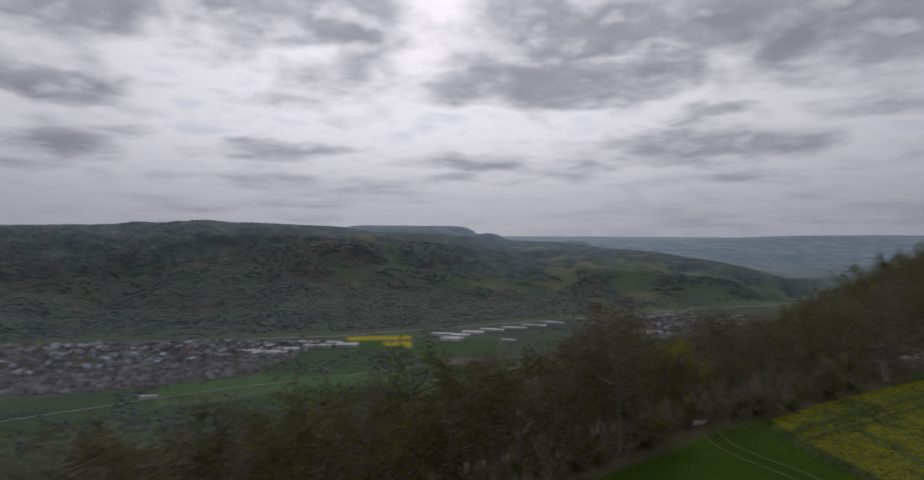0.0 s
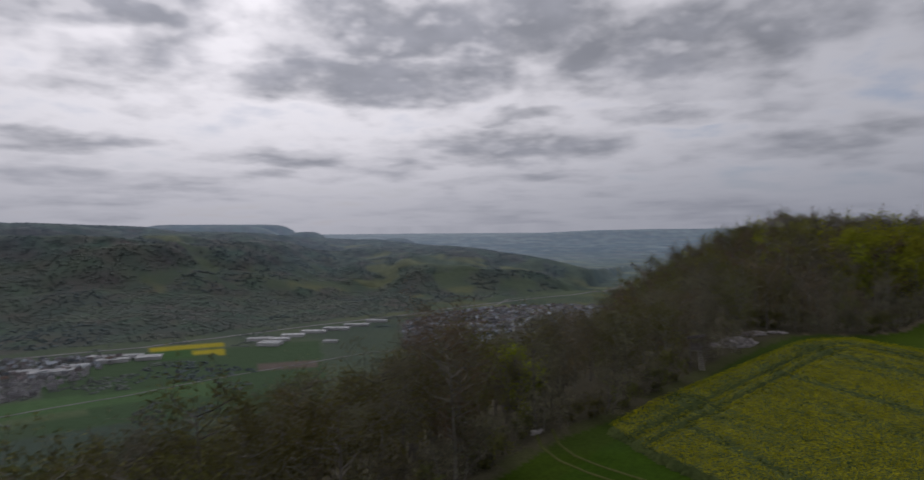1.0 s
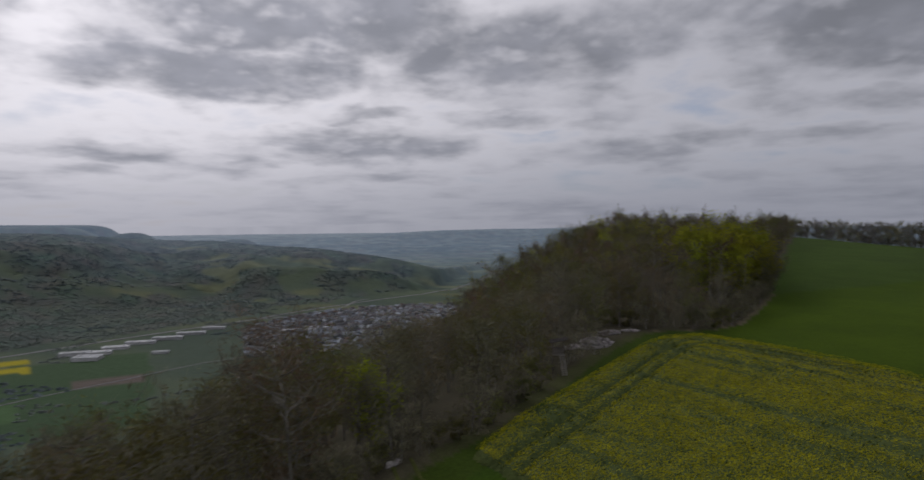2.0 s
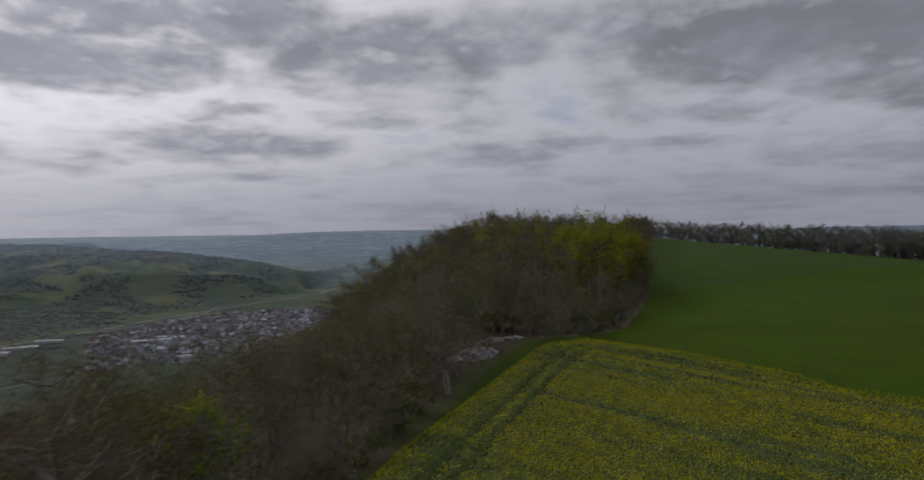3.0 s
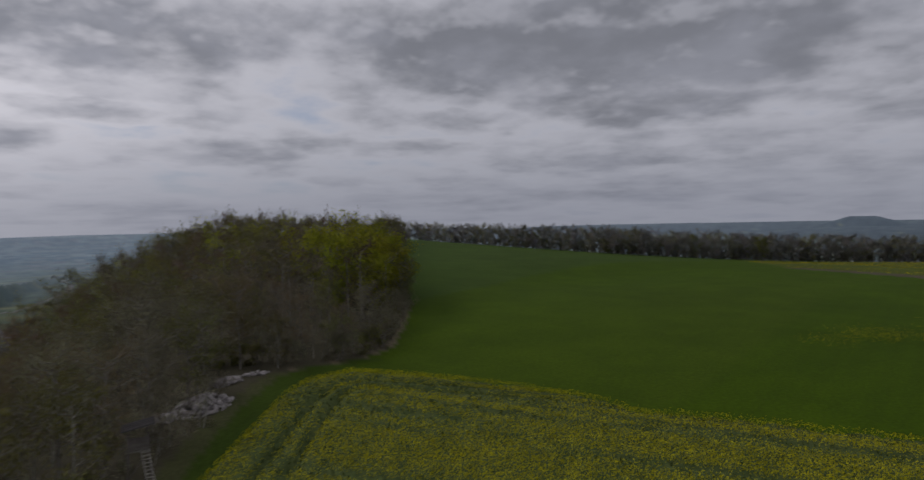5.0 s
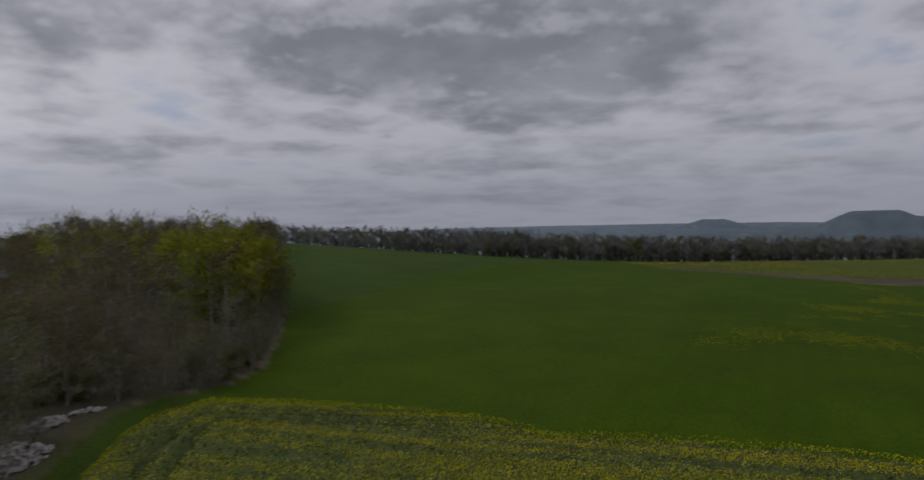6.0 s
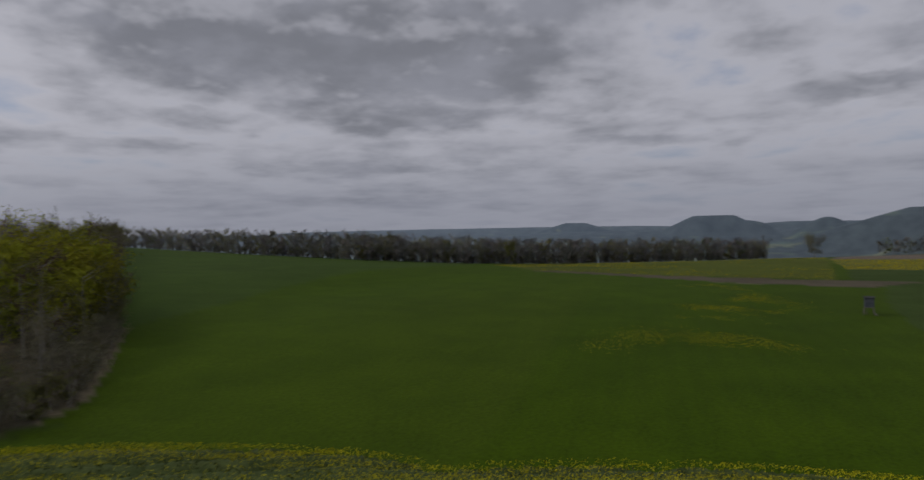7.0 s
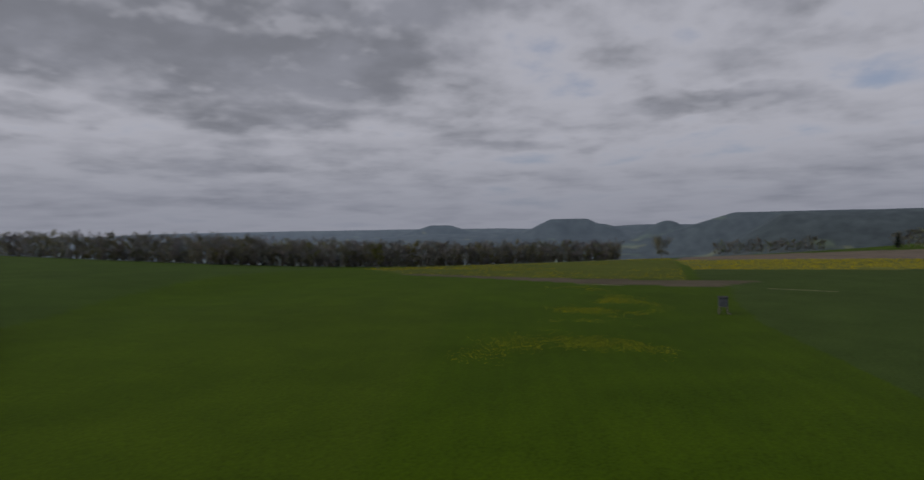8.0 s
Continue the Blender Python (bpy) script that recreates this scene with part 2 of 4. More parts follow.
M_ASPHALT = material("road_asphalt", (0.16, 0.16, 0.16), (0.22, 0.22, 0.22), 20.0, 2.0, 0.9)
M_SOIL = material("bare_soil", (0.13, 0.10, 0.075), (0.19, 0.15, 0.115), 2.0, 0.3, 0.95, 0.4)
M_DRYGRASS = material("dry_grass", (0.066, 0.080, 0.020), (0.095, 0.10, 0.03), 1.5, 0.2, 0.95)
M_STRAW = material("pale_straw", (0.11, 0.115, 0.06), (0.17, 0.17, 0.10), 1.5, 0.2, 0.95)


# ------------------------------------------------------------ the lie of the land
PLATEAU = [-2.848, 2.598, 4.994, -0.22, -2.071, -0.192]
C0X, C0Y, C0Z = 5.0, 0.0, 20.0      # middle of the camera's path
FLOOR = -235.0                      # height of the valley floor


def lattice(ix, iy, seed):
    n = (ix.astype(np.int64) * 374761393 + iy.astype(np.int64) * 668265263 + seed * 974711) & 0x7FFFFFFF
    n = ((n ^ (n >> 13)) * 1274126177) & 0x7FFFFFFF
    return ((n ^ (n >> 16)) & 0xFFFF) / 65535.0


def vnoise(x, y, seed=0):
    ix, iy = np.floor(x), np.floor(y)
    fx, fy = x - ix, y - iy
    fx, fy = fx * fx * (3 - 2 * fx), fy * fy * (3 - 2 * fy)
    a = lattice(ix, iy, seed) * (1 - fx) + lattice(ix + 1, iy, seed) * fx
    b = lattice(ix, iy + 1, seed) * (1 - fx) + lattice(ix + 1, iy + 1, seed) * fx
    return a * (1 - fy) + b * fy


def fbm(x, y, size, octaves=4, seed=0):
    """Smooth noise, 0 to 1, whose largest forms are that many metres across."""
    total, amp, norm = 0.0, 1.0, 0.0
    for k in range(octaves):
        total = total + amp * vnoise(x / size * 2**k + 17.3 * k, y / size * 2**k - 9.1 * k, seed + k)
        norm += amp
        amp *= 0.5
    return total / norm


def step(a, b, v):
    t = np.clip((v - a) / (b - a), 0, 1)
    return t * t * (3 - 2 * t)


def azimuth(x, y):
    return np.degrees(np.arctan2(-(x - C0X), y - C0Y))


def crest_x(y):
    """The brink of the scarp above the valley."""
    return np.interp(y, [-400, -60, 0, 30, 68, 100, 160, 236, 330, 420, 600, 900], [-95, -36, -21, -19, -12, -3, -3, -14, -8, 12, 55, 100])


def fall(s, steep, soft):
    s = np.maximum(s, 0)
    return steep * s * s / (s + soft)


def plateau(x, y):
    r = np.hypot(x - C0X, y - C0Y)
    k = np.minimum(1, 700 / np.maximum(r, 1))
    u, v = (x * k) / 100, (y * k) / 100
    z = PLATEAU[0] + PLATEAU[1] * u + PLATEAU[2] * v + PLATEAU[3] * u * u + PLATEAU[4] * u * v + PLATEAU[5] * v * v
    # wooded knoll at the end of the scarp, and the shallow hollow in the meadow
    z = z + 1.5 * np.exp(-((x - 2) / 40) ** 2 - ((y - 225) / 50) ** 2)
    z = z - 2.2 * np.exp(-(((x - 95) * 0.8 + (y - 190) * 0.6) / 60) ** 2 - (((y - 190) * 0.8 - (x - 95) * 0.6) / 28) ** 2)
    a = azimuth(x, y)
    z = z - 2.4 * np.exp(-((a + 42) / 15) ** 2) * step(230, 400, r)            # the rim dips
    return np.clip(z, -25, 30)


VALLEY_A = [8, 10, 14, 15, 20, 27, 37, 48, 58, 68, 80, 95, 180]
VALLEY_D = [9e4, 9000, 4600, 3800, 2620, 2130, 1830, 1625, 1500, 1520, 1640, 1720, 1720]
CREST_A = [8, 14, 17, 20, 25, 30, 35, 38, 42, 46, 50, 55, 58, 64, 70, 83, 95, 180]
CREST_D = [2700, 2700, 2800, 2900, 3100, 3300, 3700, 3900, 4000, 3600, 3300, 3300, 3400, 3500, 3500, 3400, 3300, 3300]
CREST_Z = [-235, -228, -200, -168, -118, -82, -72, -64, -50, -25, -8, 4, 35, 47, 40, 33, 30, 30]
# hills that stand alone: azimuth, half width, power, distance, depth, height
HILLS = [(-62.0, 24.0, 6, 6800, 2600, -62), (52.0, 7.0, 10, 7600, 1500, 76), (55.0, 9.0, 8, 6300, 900, 52), (44.9, 3.0, 3, 4750, 500, -2), (36.8, 2.3, 3, 6000, 700, -72), (78.0, 14, 6, 9000, 1500, 75),
         (-49.0, 6.9, -6.0, 8000, 700, 34), (-48.6, 3.3, 3, 8000, 900, -5), (-60.4, 7.6, -6.0, 6000, 600, 70), (-62.5, 3.6, 3, 6000, 700, 24), (-68.7, 3.0, 1.9, 5500, 500, 36),
         (-68.5, 3.6, 2.5, 5500, 700, -10), (-80.5, 18.5, -12.0, 5000, 800, 86), (-96.5, 26.1, -7.0, 3900, 900, 64), (-97.0, 12, 10, 7000, 900, 62),
         (-40.0, 24.0, 6, 12000, 3500, -25), (-70.0, 12.0, 4, 9000, 2500, 0), (0.0, 26, 6, 16000, 4000, -40)]


def far_land(a, d):
    x, y = -d * np.sin(np.radians(a)), d * np.cos(np.radians(a))
    dv, dc, zc = np.interp(a, VALLEY_A, VALLEY_D), np.interp(a, CREST_A, CREST_D), np.interp(a, CREST_A, CREST_Z)
    t = np.clip((d - dv) / np.maximum(dc - dv, 200), 0, None)
    up = np.minimum(t, 1)
    rise = (0.35 * up + 0.65 * step(0.12, 1.0, up))
    rough = 0.6 * (fbm(x, y, 620, 4, 5) - 0.5) + 0.7 * (0.5 - np.abs(fbm(x, y, 900, 4, 6) - 0.5) * 3.2)
    z = FLOOR + (zc - FLOOR) * rise + (zc - FLOOR + 60) * 0.6 * rough * np.sin(np.pi * np.clip(t, 0, 1)) ** 0.8
    z = np.where(t > 1, np.maximum(zc - (d - dc) * 0.07 * step(90, 30, a), FLOOR), z)
    z = np.where(a < 8, FLOOR, z)
    z = z + (fbm(x, y, 900, 3, 9) - 0.5) * np.where(d > 2600, 45, 4) * step(900, 1300, d)
    for ah, w, p, dh, l, top in HILLS:
        across = np.exp(-np.abs((a - ah) / w) ** p) if p > 0 else np.clip((w - np.abs(a - ah)) / -p + 0.03 * (fbm(x, y, 400, 3, 8) - 0.5), 0, 1)     # rounded, or a table with sloping sides
        g = across * np.exp(-np.abs((d - dh) / l) ** 2.5)
        z = np.maximum(z, FLOOR + (top - FLOOR) * g + 14 * g * (fbm(x, y, 500, 3, 3) - 0.5))
    return z


RIM_A = [-180, -120, -90, -75, -64, -58, -45, -36, -28, -20, -12, -5, 0, 180]
RIM_D = [3000, 1500, 760, 640, 540, 510, 440, 410, 410, 470, 600, 640, 900, 900]


def land(x, y):
    """Height of the ground out to 2.5 km, in metres."""
    a, d = azimuth(x, y), np.hypot(x - C0X, y - C0Y)
    s = crest_x(y) - x
    z = plateau(x, y) - fall(s, 0.52, 14) - fall(d - np.interp(a, RIM_A, RIM_D), 0.4, 60)
    z = z + (fbm(x, y, 60, 3, 2) - 0.5) * np.clip(s / 15, 0, 3)
    if d.max() < 650:
        return np.maximum(z, FLOOR)
    f = far_land(a, d)
    low = np.maximum(z, FLOOR) + 0 * f
    m = np.maximum(low, f)
    return m + 12 * np.exp(-np.abs(low - f) / 12) * step(-220, -234, np.minimum(low, f)) * 0.5 * step(300, 800, d)


def sphere_fit(d):
    """Distances past 2.5 km are drawn in towards the horizon: true distance from distance in the model."""
    return np.where(d < 2500, d, 2500 / np.maximum(1 - (d - 2500) / 2300, 0.01))


rng = np.random.default_rng(7)


def h(x, y):
    return float(land(np.array([float(x)]), np.array([float(y)]))[0])


def inside(poly, x, y):
    hit = np.zeros(np.shape(x), bool)
    for (x0, y0), (x1, y1) in zip(poly, poly[1:] + poly[:1]):
        cross = (y0 > y) != (y1 > y)
        hit ^= cross & (x < (x1 - x0) * (y - y0) / ((y1 - y0) if y1 != y0 else 1e-9) + x0)
    return hit


def wood_edge(y):
    """Eastern edge of the wood on the scarp."""
    return np.interp(y, [-400, -60, 13, 25, 36, 49, 65, 84, 96, 99.5, 101, 107, 119, 128, 145, 190, 270, 400, 560, 640],
                     [-89, -35, -22.5, -20.5, -19.0, -13.8, -9.6, -5.2, -0.5, 4, 12, 17, 21, 23.5, 28, 37, 53, 79, 112, 128])


RAPE = [(-12.6, 39.4), (-10.5, 49.2), (-5.2, 64.1), (2.1, 86.0), (5.0, 90.5), (10.2, 92.8), (17.5, 88.3), (30, 77.6), (36, 68.4), (46.5, 60.5), (59.5, 46.5), (76, 22), (62, -12), (30, 9), (0.2, 30), (-6, 33.9)]
CEREAL = [(18, 132), (26.7, 146), (49, 167), (80, 200), (109, 224), (135, 240), (161, 248), (205, 262), (240, 310), (120, 600), (40, 300)]
FLOWERY = [(176, 196), (186, 150), (205, 104), (352, 162), (480, 215), (440, 262), (300, 290), (215, 262)]
SOIL_STRIP = [(172, 194), (175, 150), (177, 121), (187.6, 90), (214, 84), (204, 101), (186, 147), (179, 192)]
DARK_CROP = [(190, 87), (160, 78), (131, 65), (93, 40), (70, 10), (120, -60), (420, -120), (340, 40), (278, 48), (254, 119), (207, 101)]
YELLOW_STRIP = [(254, 119), (278, 48), (340, 40), (350, 60), (352, 162)]
PLOUGHED = [(352, 162), (350, 60), (340, 40), (440, 10), (470, 60), (470, 200)]


def far_cover(x, y, a, d, z):
    """Base colours of valley and hills, with a bluish haze cast painted in."""
    n = 0.5 * fbm(x, y, 330, 5, 21) + 0.5 * fbm(x, y, 130, 3, 22)
    fields = vnoise(x / 140 + 3 * vnoise(x / 600, y / 600, 2), y / 90, 33)
    scarp_wood = 0.30 * step(56, 64, a) * step(FLOOR + 16, FLOOR + 40, z)                      # the long dark slope above the town
    foot = d - np.interp(a, VALLEY_A, VALLEY_D)
    foot_wood = 0.3 * step(20, 70, foot) * step(800, 450, foot) * step(33, 40, a)                 # the wood that comes down to the road
    right_wood = 0.17 * step(-5, -20, a) * step(FLOOR + 60, FLOOR + 130, z)
    crowned = 0.12 * step(-130, -90, z) * step(20, 30, a)
    wood = step(0.475, 0.525, n + scarp_wood + foot_wood + right_wood + crowned - 0.08 * step(4000, 9000, d) * step(-5, 10, a) - 0.25 * step(FLOOR + 16, FLOOR + 3, z) * step(5000, 3500, d) * np.maximum(step(70, 20, foot), step(40, 33, a)))
    c = np.stack([0.054 + 0.036 * fields, 0.078 + 0.036 * fields, 0.062 + 0.010 * fields], -1)
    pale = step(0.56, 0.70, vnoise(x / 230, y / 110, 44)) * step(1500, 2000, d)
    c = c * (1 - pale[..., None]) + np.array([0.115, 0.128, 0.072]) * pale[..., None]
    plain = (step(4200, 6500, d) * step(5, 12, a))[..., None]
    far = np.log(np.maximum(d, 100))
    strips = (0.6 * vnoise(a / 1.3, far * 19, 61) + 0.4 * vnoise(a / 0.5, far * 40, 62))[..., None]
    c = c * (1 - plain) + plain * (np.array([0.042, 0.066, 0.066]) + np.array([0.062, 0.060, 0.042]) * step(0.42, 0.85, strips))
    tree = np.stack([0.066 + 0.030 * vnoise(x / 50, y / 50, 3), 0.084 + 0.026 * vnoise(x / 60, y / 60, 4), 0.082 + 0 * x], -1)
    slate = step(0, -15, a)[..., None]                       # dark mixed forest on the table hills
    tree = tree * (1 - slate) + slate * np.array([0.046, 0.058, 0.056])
    return c * (1 - wood[..., None]) + tree * wood[..., None], wood


TOWN_A = [(97, 1130), (84.5, 1145), (74.3, 1090), (66, 1130), (62.5, 1250), (60.5, 1330), (60, 1400), (67.5, 1475), (76, 1540), (84, 1625), (97, 1680)]   # azimuth, distance
TOWN_B = [(36.6, 1275), (27, 1300), (19, 1350), (17, 1500), (18, 2000), (21, 2010), (28.5, 1930), (33.9, 1770), (36.5, 1640)]



def cover(x, y):
    a, d = azimuth(x, y), np.hypot(x - C0X, y - C0Y)
    z = land(x, y)
    c, wood = far_cover(x, y, a, d, z)
    # valley floor: meadows, two yellow fields, the town's ground
    floor = (z < FLOOR + 14) & (d > 600)
    wa, wd = a + 2.2 * (fbm(x, y, 120, 3, 41) - 0.5), d + 60 * (fbm(x, y, 140, 3, 42) - 0.5)
    c[inside(TOWN_A, wa, wd) | inside(TOWN_B, wa, wd)] = (0.10, 0.105, 0.098)
    for lo, hi, near, off, col in ((44, 66, 900, 1425, (0.050, 0.085, 0.042)), (66, 92, 900, 1090, (0.056, 0.085, 0.048)), (53.5, 74, 1005, 1105, (0.066, 0.118, 0.050)), (63, 74, 960, 1000, (0.085, 0.115, 0.06)), (44.5, 49.5, 1150, 1215, (0.12, 0.098, 0.085)),
                               (54.4, 57.6, 1325, 1425, (0.042, 0.095, 0.03)), (52.3, 58.0, 1425, 1483, (0.33, 0.28, 0.02)), (52.2, 54.7, 1340, 1405, (0.33, 0.28, 0.02))):
        k = 1.0 if hi - lo > 6 else 0.2
        ca, cd = a + k * (wa - a), d + k * (wd - d)
        c[(ca > lo) & (ca < hi) & (cd > near) & (cd < off) & floor] = col
    # scarp wood
    s = wood_edge(y) - x
    scarp = (s > 0) & (d < 900) & (z > FLOOR + 20) & (a > -14)
    c[scarp] = (0.062, 0.056, 0.036)
    # plateau
    flat = (s <= 0) & (d < np.interp(a, RIM_A, RIM_D) + 40) & ~((a > 20) & (d > 900))
    grass = np.array([0.039, 0.070, 0.001]) * (0.86 + 0.28 * fbm(x, y, 45, 3, 12))[..., None]
    c[flat] = grass[flat]
    drill = np.sin((y * 0.82 - x * 0.58) * 2 * np.pi / 3.1) * (0.5 + 0.5 * fbm(x, y, 40, 2, 18))
    grass = grass * (1 + 0.05 * drill)[..., None]
    c[flat] = grass[flat]
    side = ((y - 88) * 92 - (x - 66) * 63) / 111.5            # metres beyond the line where the drilling changes
    lighter = step(-1.5, 2.0, side + 2 * (fbm(x, y, 12, 2, 31) - 0.5)) * (0.45 + 0.55 * step(70, 18, side))
    lighter = np.maximum(lighter, step(0, 46, ((x - 90.5) * 36 - (y - 58.4) * 71) / 79.6 + 6))
    grass = grass * (1 + lighter[..., None] * np.array([0.11, 0.03, 1.6]) * step(240, 150, d)[..., None]) * (1 - 0.02 * lighter * drill)[..., None]
    c[flat] = grass[flat]
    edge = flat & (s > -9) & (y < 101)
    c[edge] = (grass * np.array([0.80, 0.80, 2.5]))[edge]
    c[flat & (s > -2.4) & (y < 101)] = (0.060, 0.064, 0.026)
    c[flat & (s > -1.1) & (y > 97)] = (0.12, 0.10, 0.065)
    c[flat & (s > -1.6) & (y < 62) & (fbm(x, y, 7, 2, 3) > 0.5)] = (0.080, 0.074, 0.044)
    near_crop = flat & (y < 60) & (x < -3) & (s < -7)
    c[near_crop] = (grass * np.array([0.74, 0.86, 2.5]))[near_crop]
    for poly, col in ((CEREAL, (0.039, 0.068, 0.009)), (FLOWERY, (0.070, 0.086, 0.010)), (DARK_CROP, (0.038, 0.062, 0.011)), (SOIL_STRIP, (0.085, 0.072, 0.048)), (YELLOW_STRIP, (0.11, 0.115, 0.02)), (PLOUGHED, (0.13, 0.105, 0.08))):
        m = flat & inside(poly, x, y)
        c[m] = np.array(col) * (0.85 + 0.3 * fbm(x, y, 30, 3, 15))[m][:, None]
    c[flat & inside(RAPE, x, y)] = (0.04, 0.055, 0.022)
    return c


def mesh_from(name, verts, faces, mat, smooth=False):
    """A mesh from arrays; faces is an array of quads or of triangles, or a list of such arrays."""
    me = bpy.data.meshes.new(name)
    sets = faces if isinstance(faces, list) else [faces]
    verts = np.asarray(verts, np.float32)
    me.vertices.add(len(verts))
    me.vertices.foreach_set("co", verts.ravel())
    loops = np.concatenate([np.asarray(f, np.int32).ravel() for f in sets])
    sizes = np.concatenate([np.full(len(f), np.shape(f)[1], np.int32) for f in sets if len(f)])
    me.loops.add(len(loops))
    me.loops.foreach_set("vertex_index", loops)
    me.polygons.add(len(sizes))
    me.polygons.foreach_set("loop_start", np.r_[0, np.cumsum(sizes)[:-1]].astype(np.int32))
    me.polygons.foreach_set("use_smooth", np.full(len(sizes), smooth))
    me.update(calc_edges=True)
    me.materials.append(mat)
    return me


def tint(me, name, colours):
    at = me.color_attributes.new(name, "FLOAT_COLOR", "POINT")
    rgba = np.ones((len(colours), 4), np.float32)
    rgba[:, :3] = colours
    at.data.foreach_set("color", rgba.ravel())


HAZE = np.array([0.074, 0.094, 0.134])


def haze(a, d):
    """Haze colour painted on as emission past 2.5 km, stronger towards the sun."""
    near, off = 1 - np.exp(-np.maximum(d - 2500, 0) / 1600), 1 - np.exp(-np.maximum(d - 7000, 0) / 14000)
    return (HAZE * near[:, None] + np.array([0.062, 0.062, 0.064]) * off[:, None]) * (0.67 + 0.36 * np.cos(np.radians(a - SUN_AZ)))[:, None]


def model_place(a, d_model):
    """x, y, z of the land at an azimuth and a distance in the model, with the true distance."""
    d = sphere_fit(d_model)
    x, y = C0X - d * np.sin(np.radians(a)), C0Y + d * np.cos(np.radians(a))
    z = np.where(d < 2500, land(x, y), far_land(a, d))
    k = d_model / d
    return C0X + (x - C0X) * k, C0Y + (y - C0Y) * k, C0Z + (z - C0Z - np.maximum(d - 2500, 0) ** 2 / 1.5e7) * k, x, y, z, d


def sheet(name, radii, azimuths, mat, hub):
    aa, rr = np.meshgrid(azimuths, radii)
    X, Y, Z, x, y, z, d = model_place(aa.ravel(), rr.ravel())
    n, m = len(azimuths), len(radii)
    ids = np.arange(n * m).reshape(m, n)
    nxt = np.roll(ids, -1, 1)
    quads = np.stack([ids[:-1], ids[1:], nxt[1:], nxt[:-1]], -1).reshape(-1, 4)[:, ::-1]
    verts = np.stack([X, Y, Z], -1)
    col = cover(x, y)
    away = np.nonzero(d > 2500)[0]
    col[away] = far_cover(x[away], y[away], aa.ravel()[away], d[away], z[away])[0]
    faces = [quads]
    if hub:
        verts = np.vstack([verts, [C0X, C0Y, h(C0X, C0Y)]])
        col = np.vstack([col, col[0]])
        d = np.r_[d, 0]
        faces.append(np.stack([ids[0], np.roll(ids[0], -1), np.full(n, len(verts) - 1)], -1)[:, ::-1])
    me = mesh_from(name, verts, faces, mat, True)
    tint(me, "cover", col)
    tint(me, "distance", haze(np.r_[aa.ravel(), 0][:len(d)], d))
    return new(name, me)


AZ = np.r_[np.arange(100, -100, -0.32), np.arange(-100.2, -259, -4.0)]
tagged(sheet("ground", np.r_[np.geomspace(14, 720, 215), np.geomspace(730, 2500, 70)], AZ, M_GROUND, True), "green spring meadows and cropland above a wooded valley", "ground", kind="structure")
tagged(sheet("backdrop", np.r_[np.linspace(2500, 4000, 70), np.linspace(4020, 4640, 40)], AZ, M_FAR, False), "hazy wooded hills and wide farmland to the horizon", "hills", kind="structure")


# ------------------------------------------------------------ shaping helpers
def tube(points, radii, sides):
    """Verts and quads of a tapered tube along points."""
    points = np.asarray(points, float)
    ahead = np.gradient(points, axis=0)
    ahead /= np.linalg.norm(ahead, axis=1, keepdims=True) + 1e-9
    side = np.cross(ahead, (0.31, 0.87, 0.13))
    side /= np.linalg.norm(side, axis=1, keepdims=True) + 1e-9
    other = np.cross(ahead, side)
    t = np.arange(sides) * 2 * np.pi / sides
    ring = np.cos(t)[None, :, None] * side[:, None] + np.sin(t)[None, :, None] * other[:, None]
    v = (points[:, None] + ring * np.asarray(radii)[:, None, None]).reshape(-1, 3)
    ids = np.arange(len(v)).reshape(len(points), sides)
    nxt = np.roll(ids, -1, 1)
    return v, np.stack([ids[:-1], nxt[:-1], nxt[1:], ids[1:]], -1).reshape(-1, 4)


def joined(pieces):
    vs, fs, at = [], [], 0
    for v, f in pieces:
        vs.append(v)
        fs.append(f + at)
        at += len(v)
    return np.vstack(vs), np.vstack(fs)


def part(name, bm, mat, parent, label=""):
    me = bpy.data.meshes.new(name)
    bm.to_mesh(me)
    bm.free()
    me.materials.append(mat)
    ob = new(name, me)
    ob.parent = parent
    if label:
        tagged(ob, label)
    return ob


def beam(p, q, w, t, bevel=0.01):
    """A squared timber from p to q."""
    bm = bmesh.new()
    p, q = Vector(p), Vector(q)
    bmesh.ops.create_cube(bm, size=1)
    m = Matrix.Translation((p + q) / 2) @ (q - p).to_track_quat("Z", "Y").to_matrix().to_4x4() @ Matrix.Diagonal((w, t, (q - p).length, 1))
    bmesh.ops.transform(bm, matrix=m, verts=bm.verts)
    if bevel:
        bmesh.ops.bevel(bm, geom=bm.edges[:], offset=bevel, segments=1, affect="EDGES")
    return bm


def pole(p, q, r0, r1, sides=8):
    bm = bmesh.new()
    p, q = Vector(p), Vector(q)
    bmesh.ops.create_cone(bm, cap_ends=True, segments=sides, radius1=r0, radius2=r1, depth=(q - p).length)
    bmesh.ops.transform(bm, matrix=Matrix.Translation((p + q) / 2) @ (q - p).to_track_quat("Z", "Y").to_matrix().to_4x4(), verts=bm.verts)
    return bm


